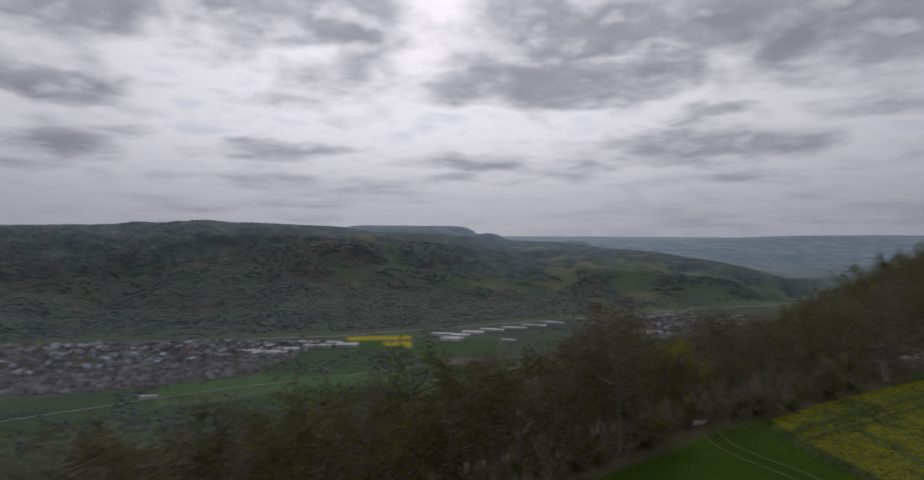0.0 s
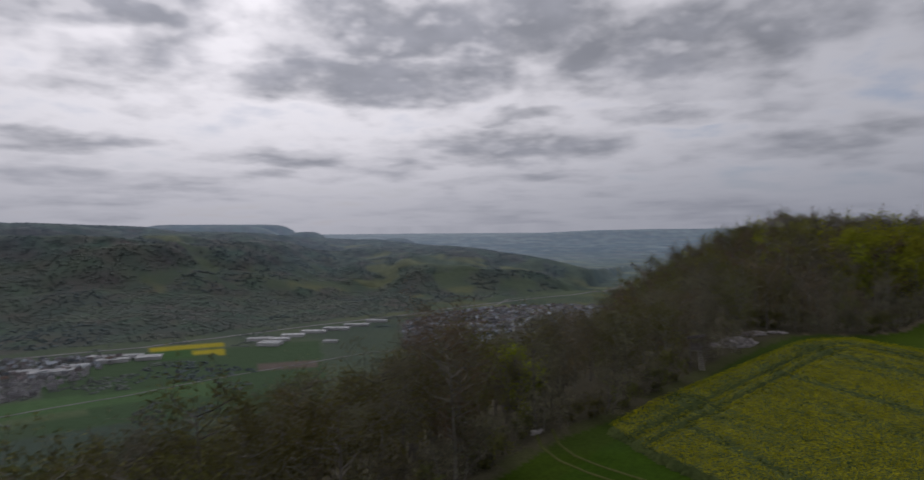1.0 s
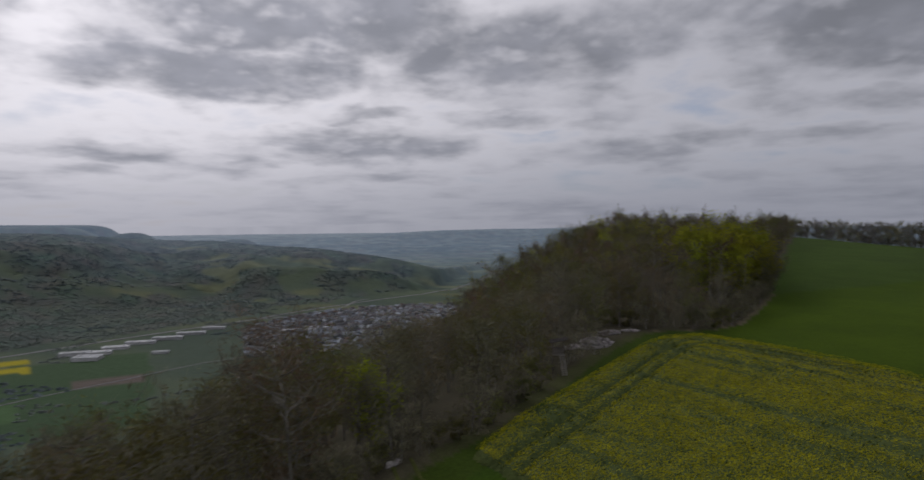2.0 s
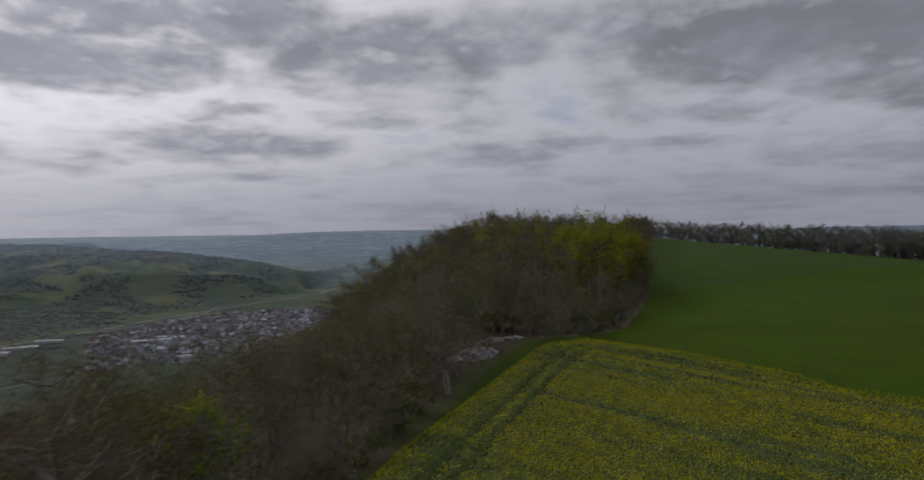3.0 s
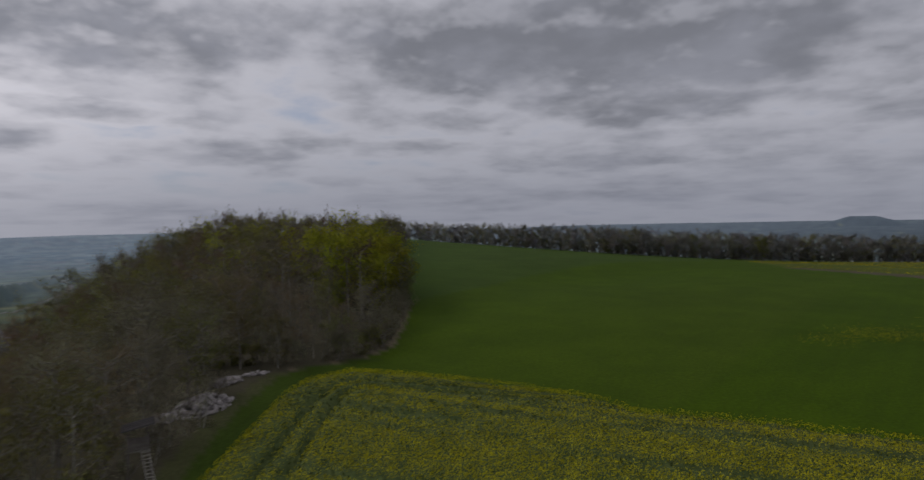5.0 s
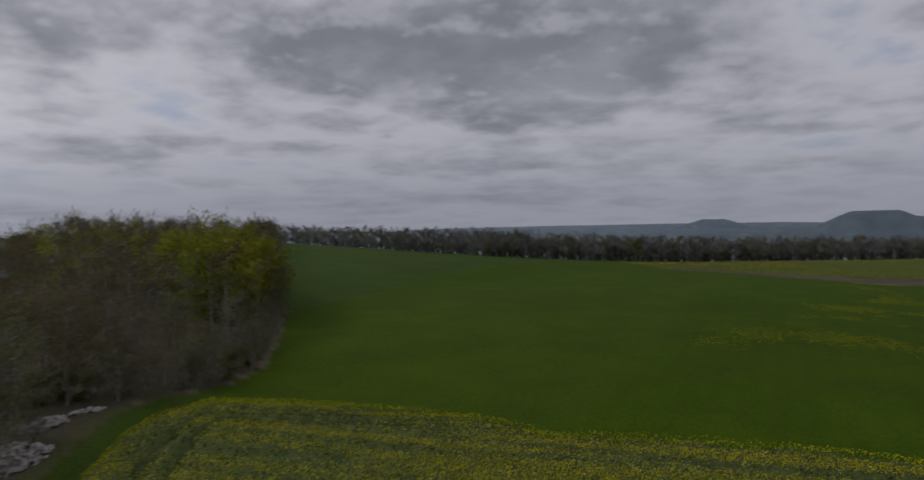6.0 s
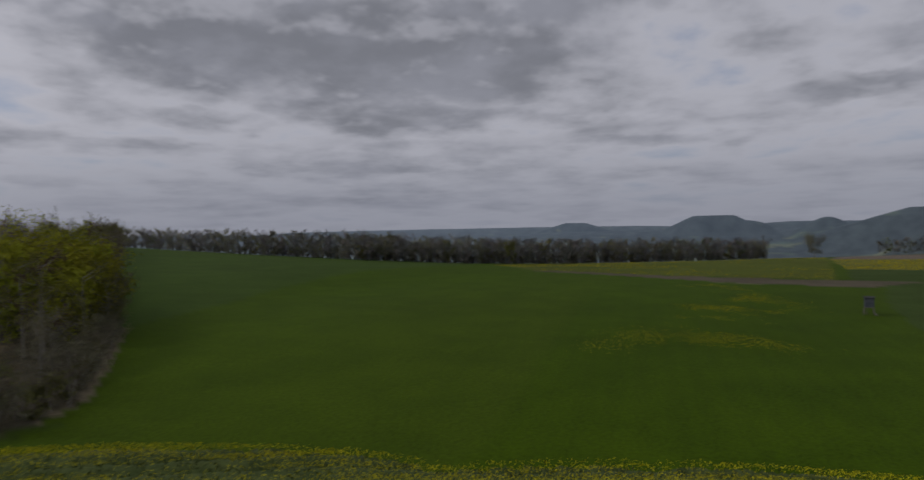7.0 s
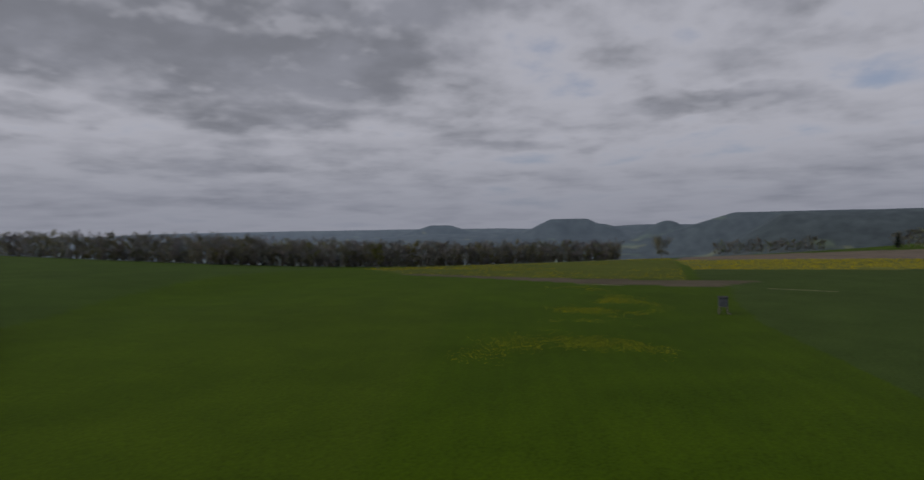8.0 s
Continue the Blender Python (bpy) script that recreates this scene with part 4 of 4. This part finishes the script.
# ------------------------------------------------------------ raised hunting seat with ladder
def hunting_seat(x, y, turn):
    root = tagged(new("hunting_seat"), "weathered wooden hunting seat with ladder and sloping felt roof", "hunting seat")
    root.matrix_basis = pose(x, y, h(x, y), 0, 0, turn)
    fl = 2.6
    for sx in (-1, 1):
        for sy in (-1, 1):
            part("leg", pole((sx * 0.85, sy * 0.8, -0.2), (sx * 0.62, sy * 0.58, fl + 1.75), 0.065, 0.05), M_PLANK, root)
    part("brace", pole((-0.8, -0.76, 0.4), (0.66, -0.62, fl - 0.15), 0.04, 0.035), M_PLANK, root)
    part("brace", pole((-0.8, 0.76, 0.4), (-0.66, -0.62, fl - 0.15), 0.04, 0.035), M_PLANK, root)
    for sy in (-0.62, 0.62):
        part("bearer", pole((-0.85, sy, fl - 0.08), (0.85, sy, fl - 0.08), 0.06, 0.05), M_POLE, root)
    for i in range(9):
        part("floor_board", beam((-0.72 + 0.18 * i, -0.72, fl), (-0.72 + 0.18 * i, 0.72, fl), 0.17, 0.03, 0.006), M_PLANK, root)
    for i in range(6):
        z = fl + 0.12 + 0.165 * i
        part("wall_board", beam((-0.74, -0.70, z), (0.74, -0.70, z), 0.025, 0.155, 0.005), M_PLANK, root)
        part("wall_board", beam((-0.72, -0.68, z), (-0.72, 0.68, z), 0.155, 0.025, 0.005), M_PLANK, root)
        part("wall_board", beam((0.72, -0.66, z), (0.72, 0.68, z), 0.155, 0.025, 0.005), M_PLANK, root)
    part("bench", beam((-0.6, 0.35, fl + 0.45), (0.6, 0.35, fl + 0.45), 0.3, 0.04, 0.006), M_PLANK, root)
    roof = part("roof", beam((-1.15, 0, fl + 1.62), (1.2, 0, fl + 2.05), 2.0, 0.05, 0.01), M_FELT, root, "dark sloping felt roof")
    for k in (-0.8, -0.25, 0.3, 0.85):
        part("batten", pole((-1.2, k, fl + 1.68), (1.3, k, fl + 2.13), 0.045, 0.04), M_PLANK, roof)
    top, foot = (0.42, -0.80, fl + 0.1), (0.85, -1.6, -0.05)
    ladder = part("ladder", pole((top[0] - 0.25, top[1], top[2]), (foot[0] - 0.25, foot[1], foot[2]), 0.045, 0.055), M_POLE, root, "pale pole ladder")
    part("rail", pole((top[0] + 0.25, top[1], top[2]), (foot[0] + 0.25, foot[1], foot[2]), 0.045, 0.055), M_POLE, ladder)
    for i in range(10):
        f = (i + 0.6) / 10.4
        c = [foot[j] + (top[j] - foot[j]) * f for j in range(3)]
        part("rung", beam((c[0] - 0.33, c[1] - 0.05, c[2]), (c[0] + 0.33, c[1] - 0.05, c[2]), 0.09, 0.06, 0.01), M_POLE, ladder)
    return root


hunting_seat(-9.4, 69.4, 10)


# ------------------------------------------------------------ box hide on the meadow
def box_hide(x, y, turn):
    root = tagged(new("box_hide"), "small blue-grey hunting box on timber legs in the meadow", "hunting hide")
    root.matrix_basis = pose(x, y, h(x, y), 0, 0, turn) @ Matrix.Scale(0.97, 4)
    fl, w, d, hh = 1.5, 0.82, 0.76, 1.85
    for sx in (-1, 1):
        for sy in (-1, 1):
            part("leg", beam((sx * 0.98, sy * 0.92, -0.1), (sx * 0.74, sy * 0.68, fl), 0.09, 0.09), M_PLANK, root)
    for sy in (-1, 1):
        part("brace", beam((-0.92, sy * 0.88, 0.35), (0.78, sy * 0.74, fl - 0.2), 0.07, 0.04), M_PLANK, root)
    part("sill", beam((-1.5, -1.25, 0.12), (1.7, -1.25, 0.12), 0.12, 0.12), M_PLANK, root)
    part("floor", beam((-w, 0, fl + 0.04), (w, 0, fl + 0.04), 2 * d, 0.07), M_PLANK, root)
    for sx in (-1, 1):
        part("side_wall", beam((sx * w, 0, fl + 0.08), (sx * w, 0, fl + hh), 0.05, 2 * d), M_HIDE, root)
    for sy in (-1, 1):
        part("front_wall", beam((0, sy * d, fl + 0.08), (0, sy * d, fl + 1.05), 2 * w - 0.06, 0.05), M_HIDE, root)
        part("header", beam((0, sy * d, fl + 1.5), (0, sy * d, fl + hh), 2 * w - 0.06, 0.05), M_HIDE, root)
        part("window_post", beam((0, sy * d, fl + 1.05), (0, sy * d, fl + 1.5), 0.3, 0.05), M_HIDE, root)
    part("roof", beam((-1.0, 0, fl + hh + 0.02), (1.0, 0, fl + hh + 0.14), 1.95, 0.06), M_FELT, root, "flat dark felt roof")
    part("ladder", beam((1.1, 0.3, 0), (0.86, 0.05, fl), 0.08, 0.06), M_PLANK, root)


box_hide(138.4, 74.0, 24)


# ------------------------------------------------------------ the valley
def at_valley(a, d):
    X, Y, Z, *_ = model_place(np.array([float(a)]), np.array([float(d)]))
    return float(X[0]), float(Y[0]), float(Z[0])


def house_arrays(w, l, wall, roof):
    """Walls and a gabled roof with eaves."""
    v = np.array([(-w, -l, -1), (w, -l, -1), (w, l, -1), (-w, l, -1), (-w, -l, wall), (w, -l, wall), (w, l, wall), (-w, l, wall), (0, -l, wall + roof * 0.93), (0, l, wall + roof * 0.93)], float)
    body = [(0, 1, 5, 4), (1, 2, 6, 5), (2, 3, 7, 6), (3, 0, 4, 7), (4, 5, 8, 8), (6, 7, 9, 9)]
    e, g = w + 0.6, l + 0.6
    zl = wall - 0.6 * roof / w
    r = np.array([(-e, -g, zl), (e, -g, zl), (0, -g, wall + roof), (-e, g, zl), (e, g, zl), (0, g, wall + roof), (-e, -g, zl - 0.3), (e, -g, zl - 0.3), (-e, g, zl - 0.3), (e, g, zl - 0.3)], float)
    slopes = [(0, 2, 5, 3), (2, 1, 4, 5), (6, 0, 3, 8), (1, 7, 9, 4)]
    return v, body, r, slopes


def poly_mesh(name, v, faces, mat):
    me = bpy.data.meshes.new(name)
    me.from_pydata([tuple(p) for p in v], [], [tuple(dict.fromkeys(f)) for f in faces])
    me.materials.append(mat)
    return me


HOUSES = []
for w, l, wall, roof in ((3.8, 4.8, 4.6, 3.2), (4.1, 5.4, 4.4, 3.5), (3.5, 4.2, 3.8, 3.0), (4.7, 7.0, 6.0, 3.6), (5.5, 10.0, 7.2, 3.4)):
    v, b, r, s = house_arrays(w, l, wall, roof)
    HOUSES.append((poly_mesh("wall", v, b, M_WALL), poly_mesh("roof", r, s, M_ROOF), (w, l, wall, roof)))


def town_points(polygon, gap, seed):
    r = np.random.default_rng(seed)
    aa, dd = np.array(polygon)[:, 0], np.array(polygon)[:, 1]
    pts = []
    d = dd.min()
    while d < dd.max():
        a = aa.min()
        while a < aa.max():
            ja, jd = a + r.normal(0, 0.2 * gap / d * 57), d + r.normal(0, 0.2 * gap)
            if inside(polygon, np.array([ja]), np.array([jd]))[0] and r.uniform() < 0.88:
                pts.append((ja, jd))
            a += gap / d * 57.3 * r.uniform(0.8, 1.25)
        d += gap * r.uniform(0.85, 1.1)
    return pts


TILES = [(0.42, 0.41, 0.41), (0.10, 0.10, 0.10), (0.30, 0.29, 0.29), (0.22, 0.20, 0.19), (0.20, 0.155, 0.14), (0.15, 0.13, 0.12), (0.24, 0.19, 0.17), (0.13, 0.115, 0.105), (0.26, 0.24, 0.23), (0.36, 0.35, 0.34), (0.18, 0.12, 0.09)]
spots = town_points(TOWN_A, 17, 3) + town_points(TOWN_B, 17, 4)
spots.sort(key=lambda p: p[1])
far_v, far_f, far_c, at = [], [], [], 0
SX, SY, SZ, *_ = model_place(np.array([p[0] for p in spots]), np.array([p[1] for p in spots]))
for i, (a, d) in enumerate(spots):
    X, Y, Z = float(SX[i]), float(SY[i]), float(SZ[i])
    turn = radians(a + rng.choice([20, 110, 35, 125]) + rng.normal(0, 6))
    k = rng.choice(5, p=[0.3, 0.25, 0.25, 0.14, 0.06])
    if i < 290:
        root = tagged(new("house"), "pale plastered village house with a pitched tiled roof", "house", "houses of the valley town")
        root.matrix_basis = Matrix.Translation((X, Y, Z)) @ Matrix.Rotation(turn, 4, "Z")
        for name, me in (("wall", HOUSES[k][0]), ("roof", HOUSES[k][1])):
            ob = new(name, me)
            ob.parent = root
    else:
        v, b, r, s = house_arrays(*HOUSES[k][2])
        m = np.array([[math.cos(turn), -math.sin(turn), 0], [math.sin(turn), math.cos(turn), 0], [0, 0, 1]])
        tile = np.array(TILES[rng.integers(len(TILES))]) * np.array([0.78, 0.87, 0.97]) * rng.uniform(0.8, 1.2)
        for pts, fs, col in ((v, b, np.array((0.43, 0.425, 0.42)) * rng.uniform(0.6, 1.15)), (r, s, tile)):
            far_v.append(pts @ m.T + (X, Y, Z))
            far_f += [tuple(at + j for j in dict.fromkeys(q)) for q in fs]
            far_c.append(np.tile(col, (len(pts), 1)))
            at += len(pts)
me = poly_mesh("town_houses", np.vstack(far_v), far_f, M_HOUSE)
tint(me, "cover", np.vstack(far_c))
tagged(new("town_houses", me), "crowded roofs of the valley town", "houses", kind="stuff")


def hall(a, d, w, l, high, turn):
    """A works hall: walls, a flat roof with a parapet, and rooflights."""
    X, Y, Z = at_valley(a, d)
    w, l, high = w * 0.8, l * 0.9, high * 0.62
    root = tagged(new("works_hall"), "long low works hall with a pale flat roof", "industrial building", "works halls in the valley")
    root.matrix_basis = Matrix.Translation((X, Y, Z)) @ Matrix.Rotation(radians(turn), 4, "Z")
    part("wall", beam((0, 0, -1), (0, 0, high), w, l, 0), M_WALL, root)
    part("roof", beam((0, 0, high), (0, 0, high + 0.9), w + 0.8, l + 0.8, 0.2), M_HALL, root)
    for i in range(3):
        part("rooflight", beam((0, l * (i - 1) * 0.3, high + 0.9), (0, l * (i - 1) * 0.3, high + 1.8), w * 0.7, l * 0.06, 0.2), M_HALL, root)


for a, d, w, l, high in ((64.8, 1292, 34, 74, 11), (63.2, 1330, 30, 52, 8), (60.6, 1352, 26, 60, 9), (61.5, 1400, 30, 60, 8), (58.0, 1350, 36, 50, 9), (59.4, 1385, 24, 54, 8), (66.5, 1330, 24, 48, 8),
                         (49.2, 1470, 26, 60, 9), (47.6, 1455, 30, 50, 8), (46.4, 1500, 30, 56, 8), (44.6, 1540, 26, 66, 8), (42.6, 1570, 26, 70, 9), (40.8, 1620, 26, 70, 8), (48.4, 1405, 44, 52, 10), (39.0, 1680, 22, 60, 8), (43.2, 1400, 20, 34, 6),
                         (32.0, 1555, 30, 90, 9), (30.6, 1590, 26, 70, 8), (29.5, 1330, 24, 40, 8), (24.5, 1850, 22, 40, 7), (74.8, 1022, 12, 26, 6)):
    hall(a, d, w, l, high, a + 90 + rng.normal(0, 5) - 12)


def strip(name, polyline, width, mat, label, lift=0.6):
    """A road laid over the land along azimuths and distances."""
    pts = np.array(polyline, float)
    n = 8 * (len(pts) - 1) + 1
    t = np.linspace(0, len(pts) - 1, n)
    a, d = np.interp(t, np.arange(len(pts)), pts[:, 0]), np.interp(t, np.arange(len(pts)), pts[:, 1])
    X, Y, Z, *_ = model_place(a, d)
    p = np.c_[X, Y]
    g = np.gradient(p, axis=0)
    g /= np.linalg.norm(g, axis=1, keepdims=True)
    side = np.c_[-g[:, 1], g[:, 0]] * width / 2
    verts = np.vstack([np.c_[p + side, Z + lift], np.c_[p - side, Z + lift], np.c_[p + side, Z - 2], np.c_[p - side, Z - 2]])
    i = np.arange(n - 1)
    faces = np.vstack([np.c_[i, i + 1, n + i + 1, n + i][:, ::-1], np.c_[i, 2 * n + i, 2 * n + i + 1, i + 1][:, ::-1], np.c_[n + i, n + i + 1, 3 * n + i + 1, 3 * n + i][:, ::-1]])
    tagged(new(name, mesh_from(name, verts, faces, mat)), label, "road", kind="structure")


strip("road", [(94, 1705), (84, 1648), (76, 1562), (67.5, 1497), (58.5, 1488), (52.5, 1545), (48.6, 1592), (42, 1690), (36, 1801), (27.4, 2086), (21, 2330), (18.5, 2500), (16.5, 2760), (15, 3000), (14.7, 3110), (15.3, 3230), (16.4, 3340), (16.0, 3420)], 12, M_ASPHALT, "pale valley road along the foot of the hills")
strip("farm_road", [(92, 985), (84, 1000), (79, 1004), (74, 1018), (66, 1045), (60, 1062), (54, 1110), (46, 1180), (40, 1260), (36, 1290)], 4.5, M_ASPHALT, "narrow pale farm road over the valley meadows", 0.4)
strip("side_road", [(37, 1800), (33, 1830), (30, 1935), (28, 2010), (27, 2150), (25.5, 2230)], 7, M_ASPHALT, "pale road that branches towards the hills")


# ------------------------------------------------------------ far woods
def blob_field(name, label, a, d, radius, colour_of):
    """Rough crowns of far woods as one mass: each a small uneven lump."""
    ring = np.arange(5) * np.pi / 2.5
    base = np.vstack([[0, 0, 1.0], np.c_[0.58 * np.cos(ring + 0.5), 0.58 * np.sin(ring + 0.5), np.full(5, 0.8)], np.c_[np.cos(ring), np.sin(ring), np.full(5, 0.05)]])
    i = np.arange(5)
    k = (i + 1) % 5
    tris = np.vstack([np.c_[0 * i, 1 + i, 1 + k], np.c_[1 + i, 6 + i, 1 + k], np.c_[1 + k, 6 + i, 6 + k]])
    X, Y, Z, x, y, z, dt = model_place(a, d)
    n = len(a)
    k = rng.uniform(0.7, 1.3, (n, 11, 1))
    v = base[None] * k * (radius * d / dt)[:, None, None] * np.array([1, 1, 0.34])
    v = v + np.stack([X, Y, Z + 0.04 * radius * d / dt], -1)[:, None]
    f = (tris[None] + 11 * np.arange(n)[:, None, None]).reshape(-1, 3)
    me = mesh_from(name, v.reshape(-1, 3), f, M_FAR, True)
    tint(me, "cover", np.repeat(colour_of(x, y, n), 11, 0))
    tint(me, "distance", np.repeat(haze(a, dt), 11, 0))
    tagged(new(name, me), label, "woods", kind="stuff")


# crown greens lightened and blued: haze painted into the base colour
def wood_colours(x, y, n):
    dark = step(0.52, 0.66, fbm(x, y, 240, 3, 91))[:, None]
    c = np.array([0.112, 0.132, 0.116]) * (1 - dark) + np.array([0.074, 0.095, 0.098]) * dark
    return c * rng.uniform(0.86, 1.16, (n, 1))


n = 90000
a, d = rng.uniform(8, 93, n), np.sqrt(rng.uniform(1200**2, 3600**2, n))
_, _, _, x, y, z, dt = model_place(a, d)
m = (rng.uniform(0, 1, n) < 0.004 + 0.996 * far_cover(x, y, a, dt, z)[1] ** 2) & (dt > np.interp(a, VALLEY_A, VALLEY_D) + 35) & (a > 8)
a, d = a[m][:25000], d[m][:25000]
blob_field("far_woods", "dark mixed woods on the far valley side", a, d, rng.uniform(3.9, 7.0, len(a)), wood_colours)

# trees and hedges among the houses and on the valley floor
n = 16000
a, d = rng.uniform(17, 93, n), np.sqrt(rng.uniform(850**2, 2000**2, n))
_, _, _, x, y, z, dt = model_place(a, d)
hedge = (vnoise(x / 90, y / 90, 95) > 0.77) | (np.abs(fbm(x, y, 300, 2, 96) - 0.5) < 0.02)
town = inside(TOWN_A, a, d) | inside(TOWN_B, a, d)
m = (z < FLOOR + 12) & (hedge | (town & (rng.uniform(0, 1, n) < 0.25)))
m |= (z < FLOOR + 12) & (a > 53) & (a < 67) & (d > 1130 + 20 * np.sin(a)) & (d < 1215) & ~town & (rng.uniform(0, 1, n) < 0.9)
m &= ~((a > 51.5) & (a < 58.4) & (d > 1310) & (d < 1490)) & ~((a > 53.5) & (a < 74) & (d > 1005) & (d < 1105))
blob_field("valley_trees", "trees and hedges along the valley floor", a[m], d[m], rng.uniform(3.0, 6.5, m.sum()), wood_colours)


# ------------------------------------------------------------ fir at the field's end
def fir_tree(a, d, high):
    X, Y, Z = at_valley(a, d)
    root = tagged(new("fir_tree"), "dark green fir beside the bare copse", "tree")
    root.location = (X, Y, Z)
    part("trunk", pole((0, 0, -0.3), (0, 0, high * 0.97), 0.22, 0.03), M_BARK, root)
    r = np.random.default_rng(5)
    n = 1500
    u = r.uniform(0.04, 1, n) ** 0.8
    ring = (1 - u) * high * 0.27 * np.sqrt(r.uniform(0.15, 1, n)) * (0.8 + 0.3 * np.sin(u * 60))
    t = r.uniform(0, 2 * np.pi, n)
    c = np.c_[ring * np.cos(t), ring * np.sin(t), u * high]
    ob = new("crown", outward(mesh_from("crown", *sprays(r, c, 0.9, 0.3, -0.4), M_FIR), np.repeat(np.c_[np.cos(t), np.sin(t), 0 * t + 0.5] / 1.118, 4, 0)))
    ob.parent = root


fir_tree(-81.6, 500, 10)


# ------------------------------------------------------------ wheel tracks in the young crop by the wood
def ruts(points, label):
    """Two pale wheel tracks pressed into the crop."""
    pts = np.array(points, float)
    t = np.linspace(0, len(pts) - 1, 60)
    p = np.c_[np.interp(t, np.arange(len(pts)), pts[:, 0]), np.interp(t, np.arange(len(pts)), pts[:, 1])]
    g = np.gradient(p, axis=0)
    g /= np.linalg.norm(g, axis=1, keepdims=True)
    n = np.c_[-g[:, 1], g[:, 0]]
    pieces = []
    for off in (-0.95, 0.95):
        rows = [np.c_[p + n * (off + k), land(*(p + n * (off + k)).T) + z] for k, z in ((-0.2, -0.02), (-0.14, 0.05), (0.14, 0.05), (0.2, -0.02))]
        v = np.vstack(rows)
        i = np.arange(59)
        pieces.append((v, np.vstack([np.c_[k * 60 + i, k * 60 + i + 1, (k + 1) * 60 + i + 1, (k + 1) * 60 + i][:, ::-1] for k in range(3)])))
    tagged(new("wheel_track", mesh_from("wheel_track", *joined(pieces), M_DRYGRASS)), label, "track", kind="structure")


ruts([(-19.5, 38), (-17, 34), (-14.2, 31.6), (-11, 30.2), (-6.3, 28.8), (2, 24.5), (14, 16)], "pale wheel tracks through the young green crop")


def verge(points, width, label):
    """A thin strip of dry straw left along a field's edge."""
    pts = np.array(points, float)
    t = np.linspace(0, len(pts) - 1, 24)
    p = np.c_[np.interp(t, np.arange(len(pts)), pts[:, 0]), np.interp(t, np.arange(len(pts)), pts[:, 1])]
    g = np.gradient(p, axis=0)
    g /= np.linalg.norm(g, axis=1, keepdims=True)
    n = np.c_[-g[:, 1], g[:, 0]]
    rows = [np.c_[p + n * k * width, land(*(p + n * k * width).T) + z] for k, z in ((-0.5, -0.05), (-0.3, 0.12), (0.3, 0.12), (0.5, -0.05))]
    i = np.arange(23)
    f = np.vstack([np.c_[k * 24 + i, k * 24 + i + 1, (k + 1) * 24 + i + 1, (k + 1) * 24 + i][:, ::-1] for k in range(3)])
    tagged(new("verge", mesh_from("verge", np.vstack(rows), f, M_STRAW)), label, "verge", kind="structure")


verge([(174, 125), (177, 112)], 0.5, "pale dry strip beside the bare soil")
verge([(190, 78), (191, 62)], 0.4, "thin straw-coloured line along the dark crop")
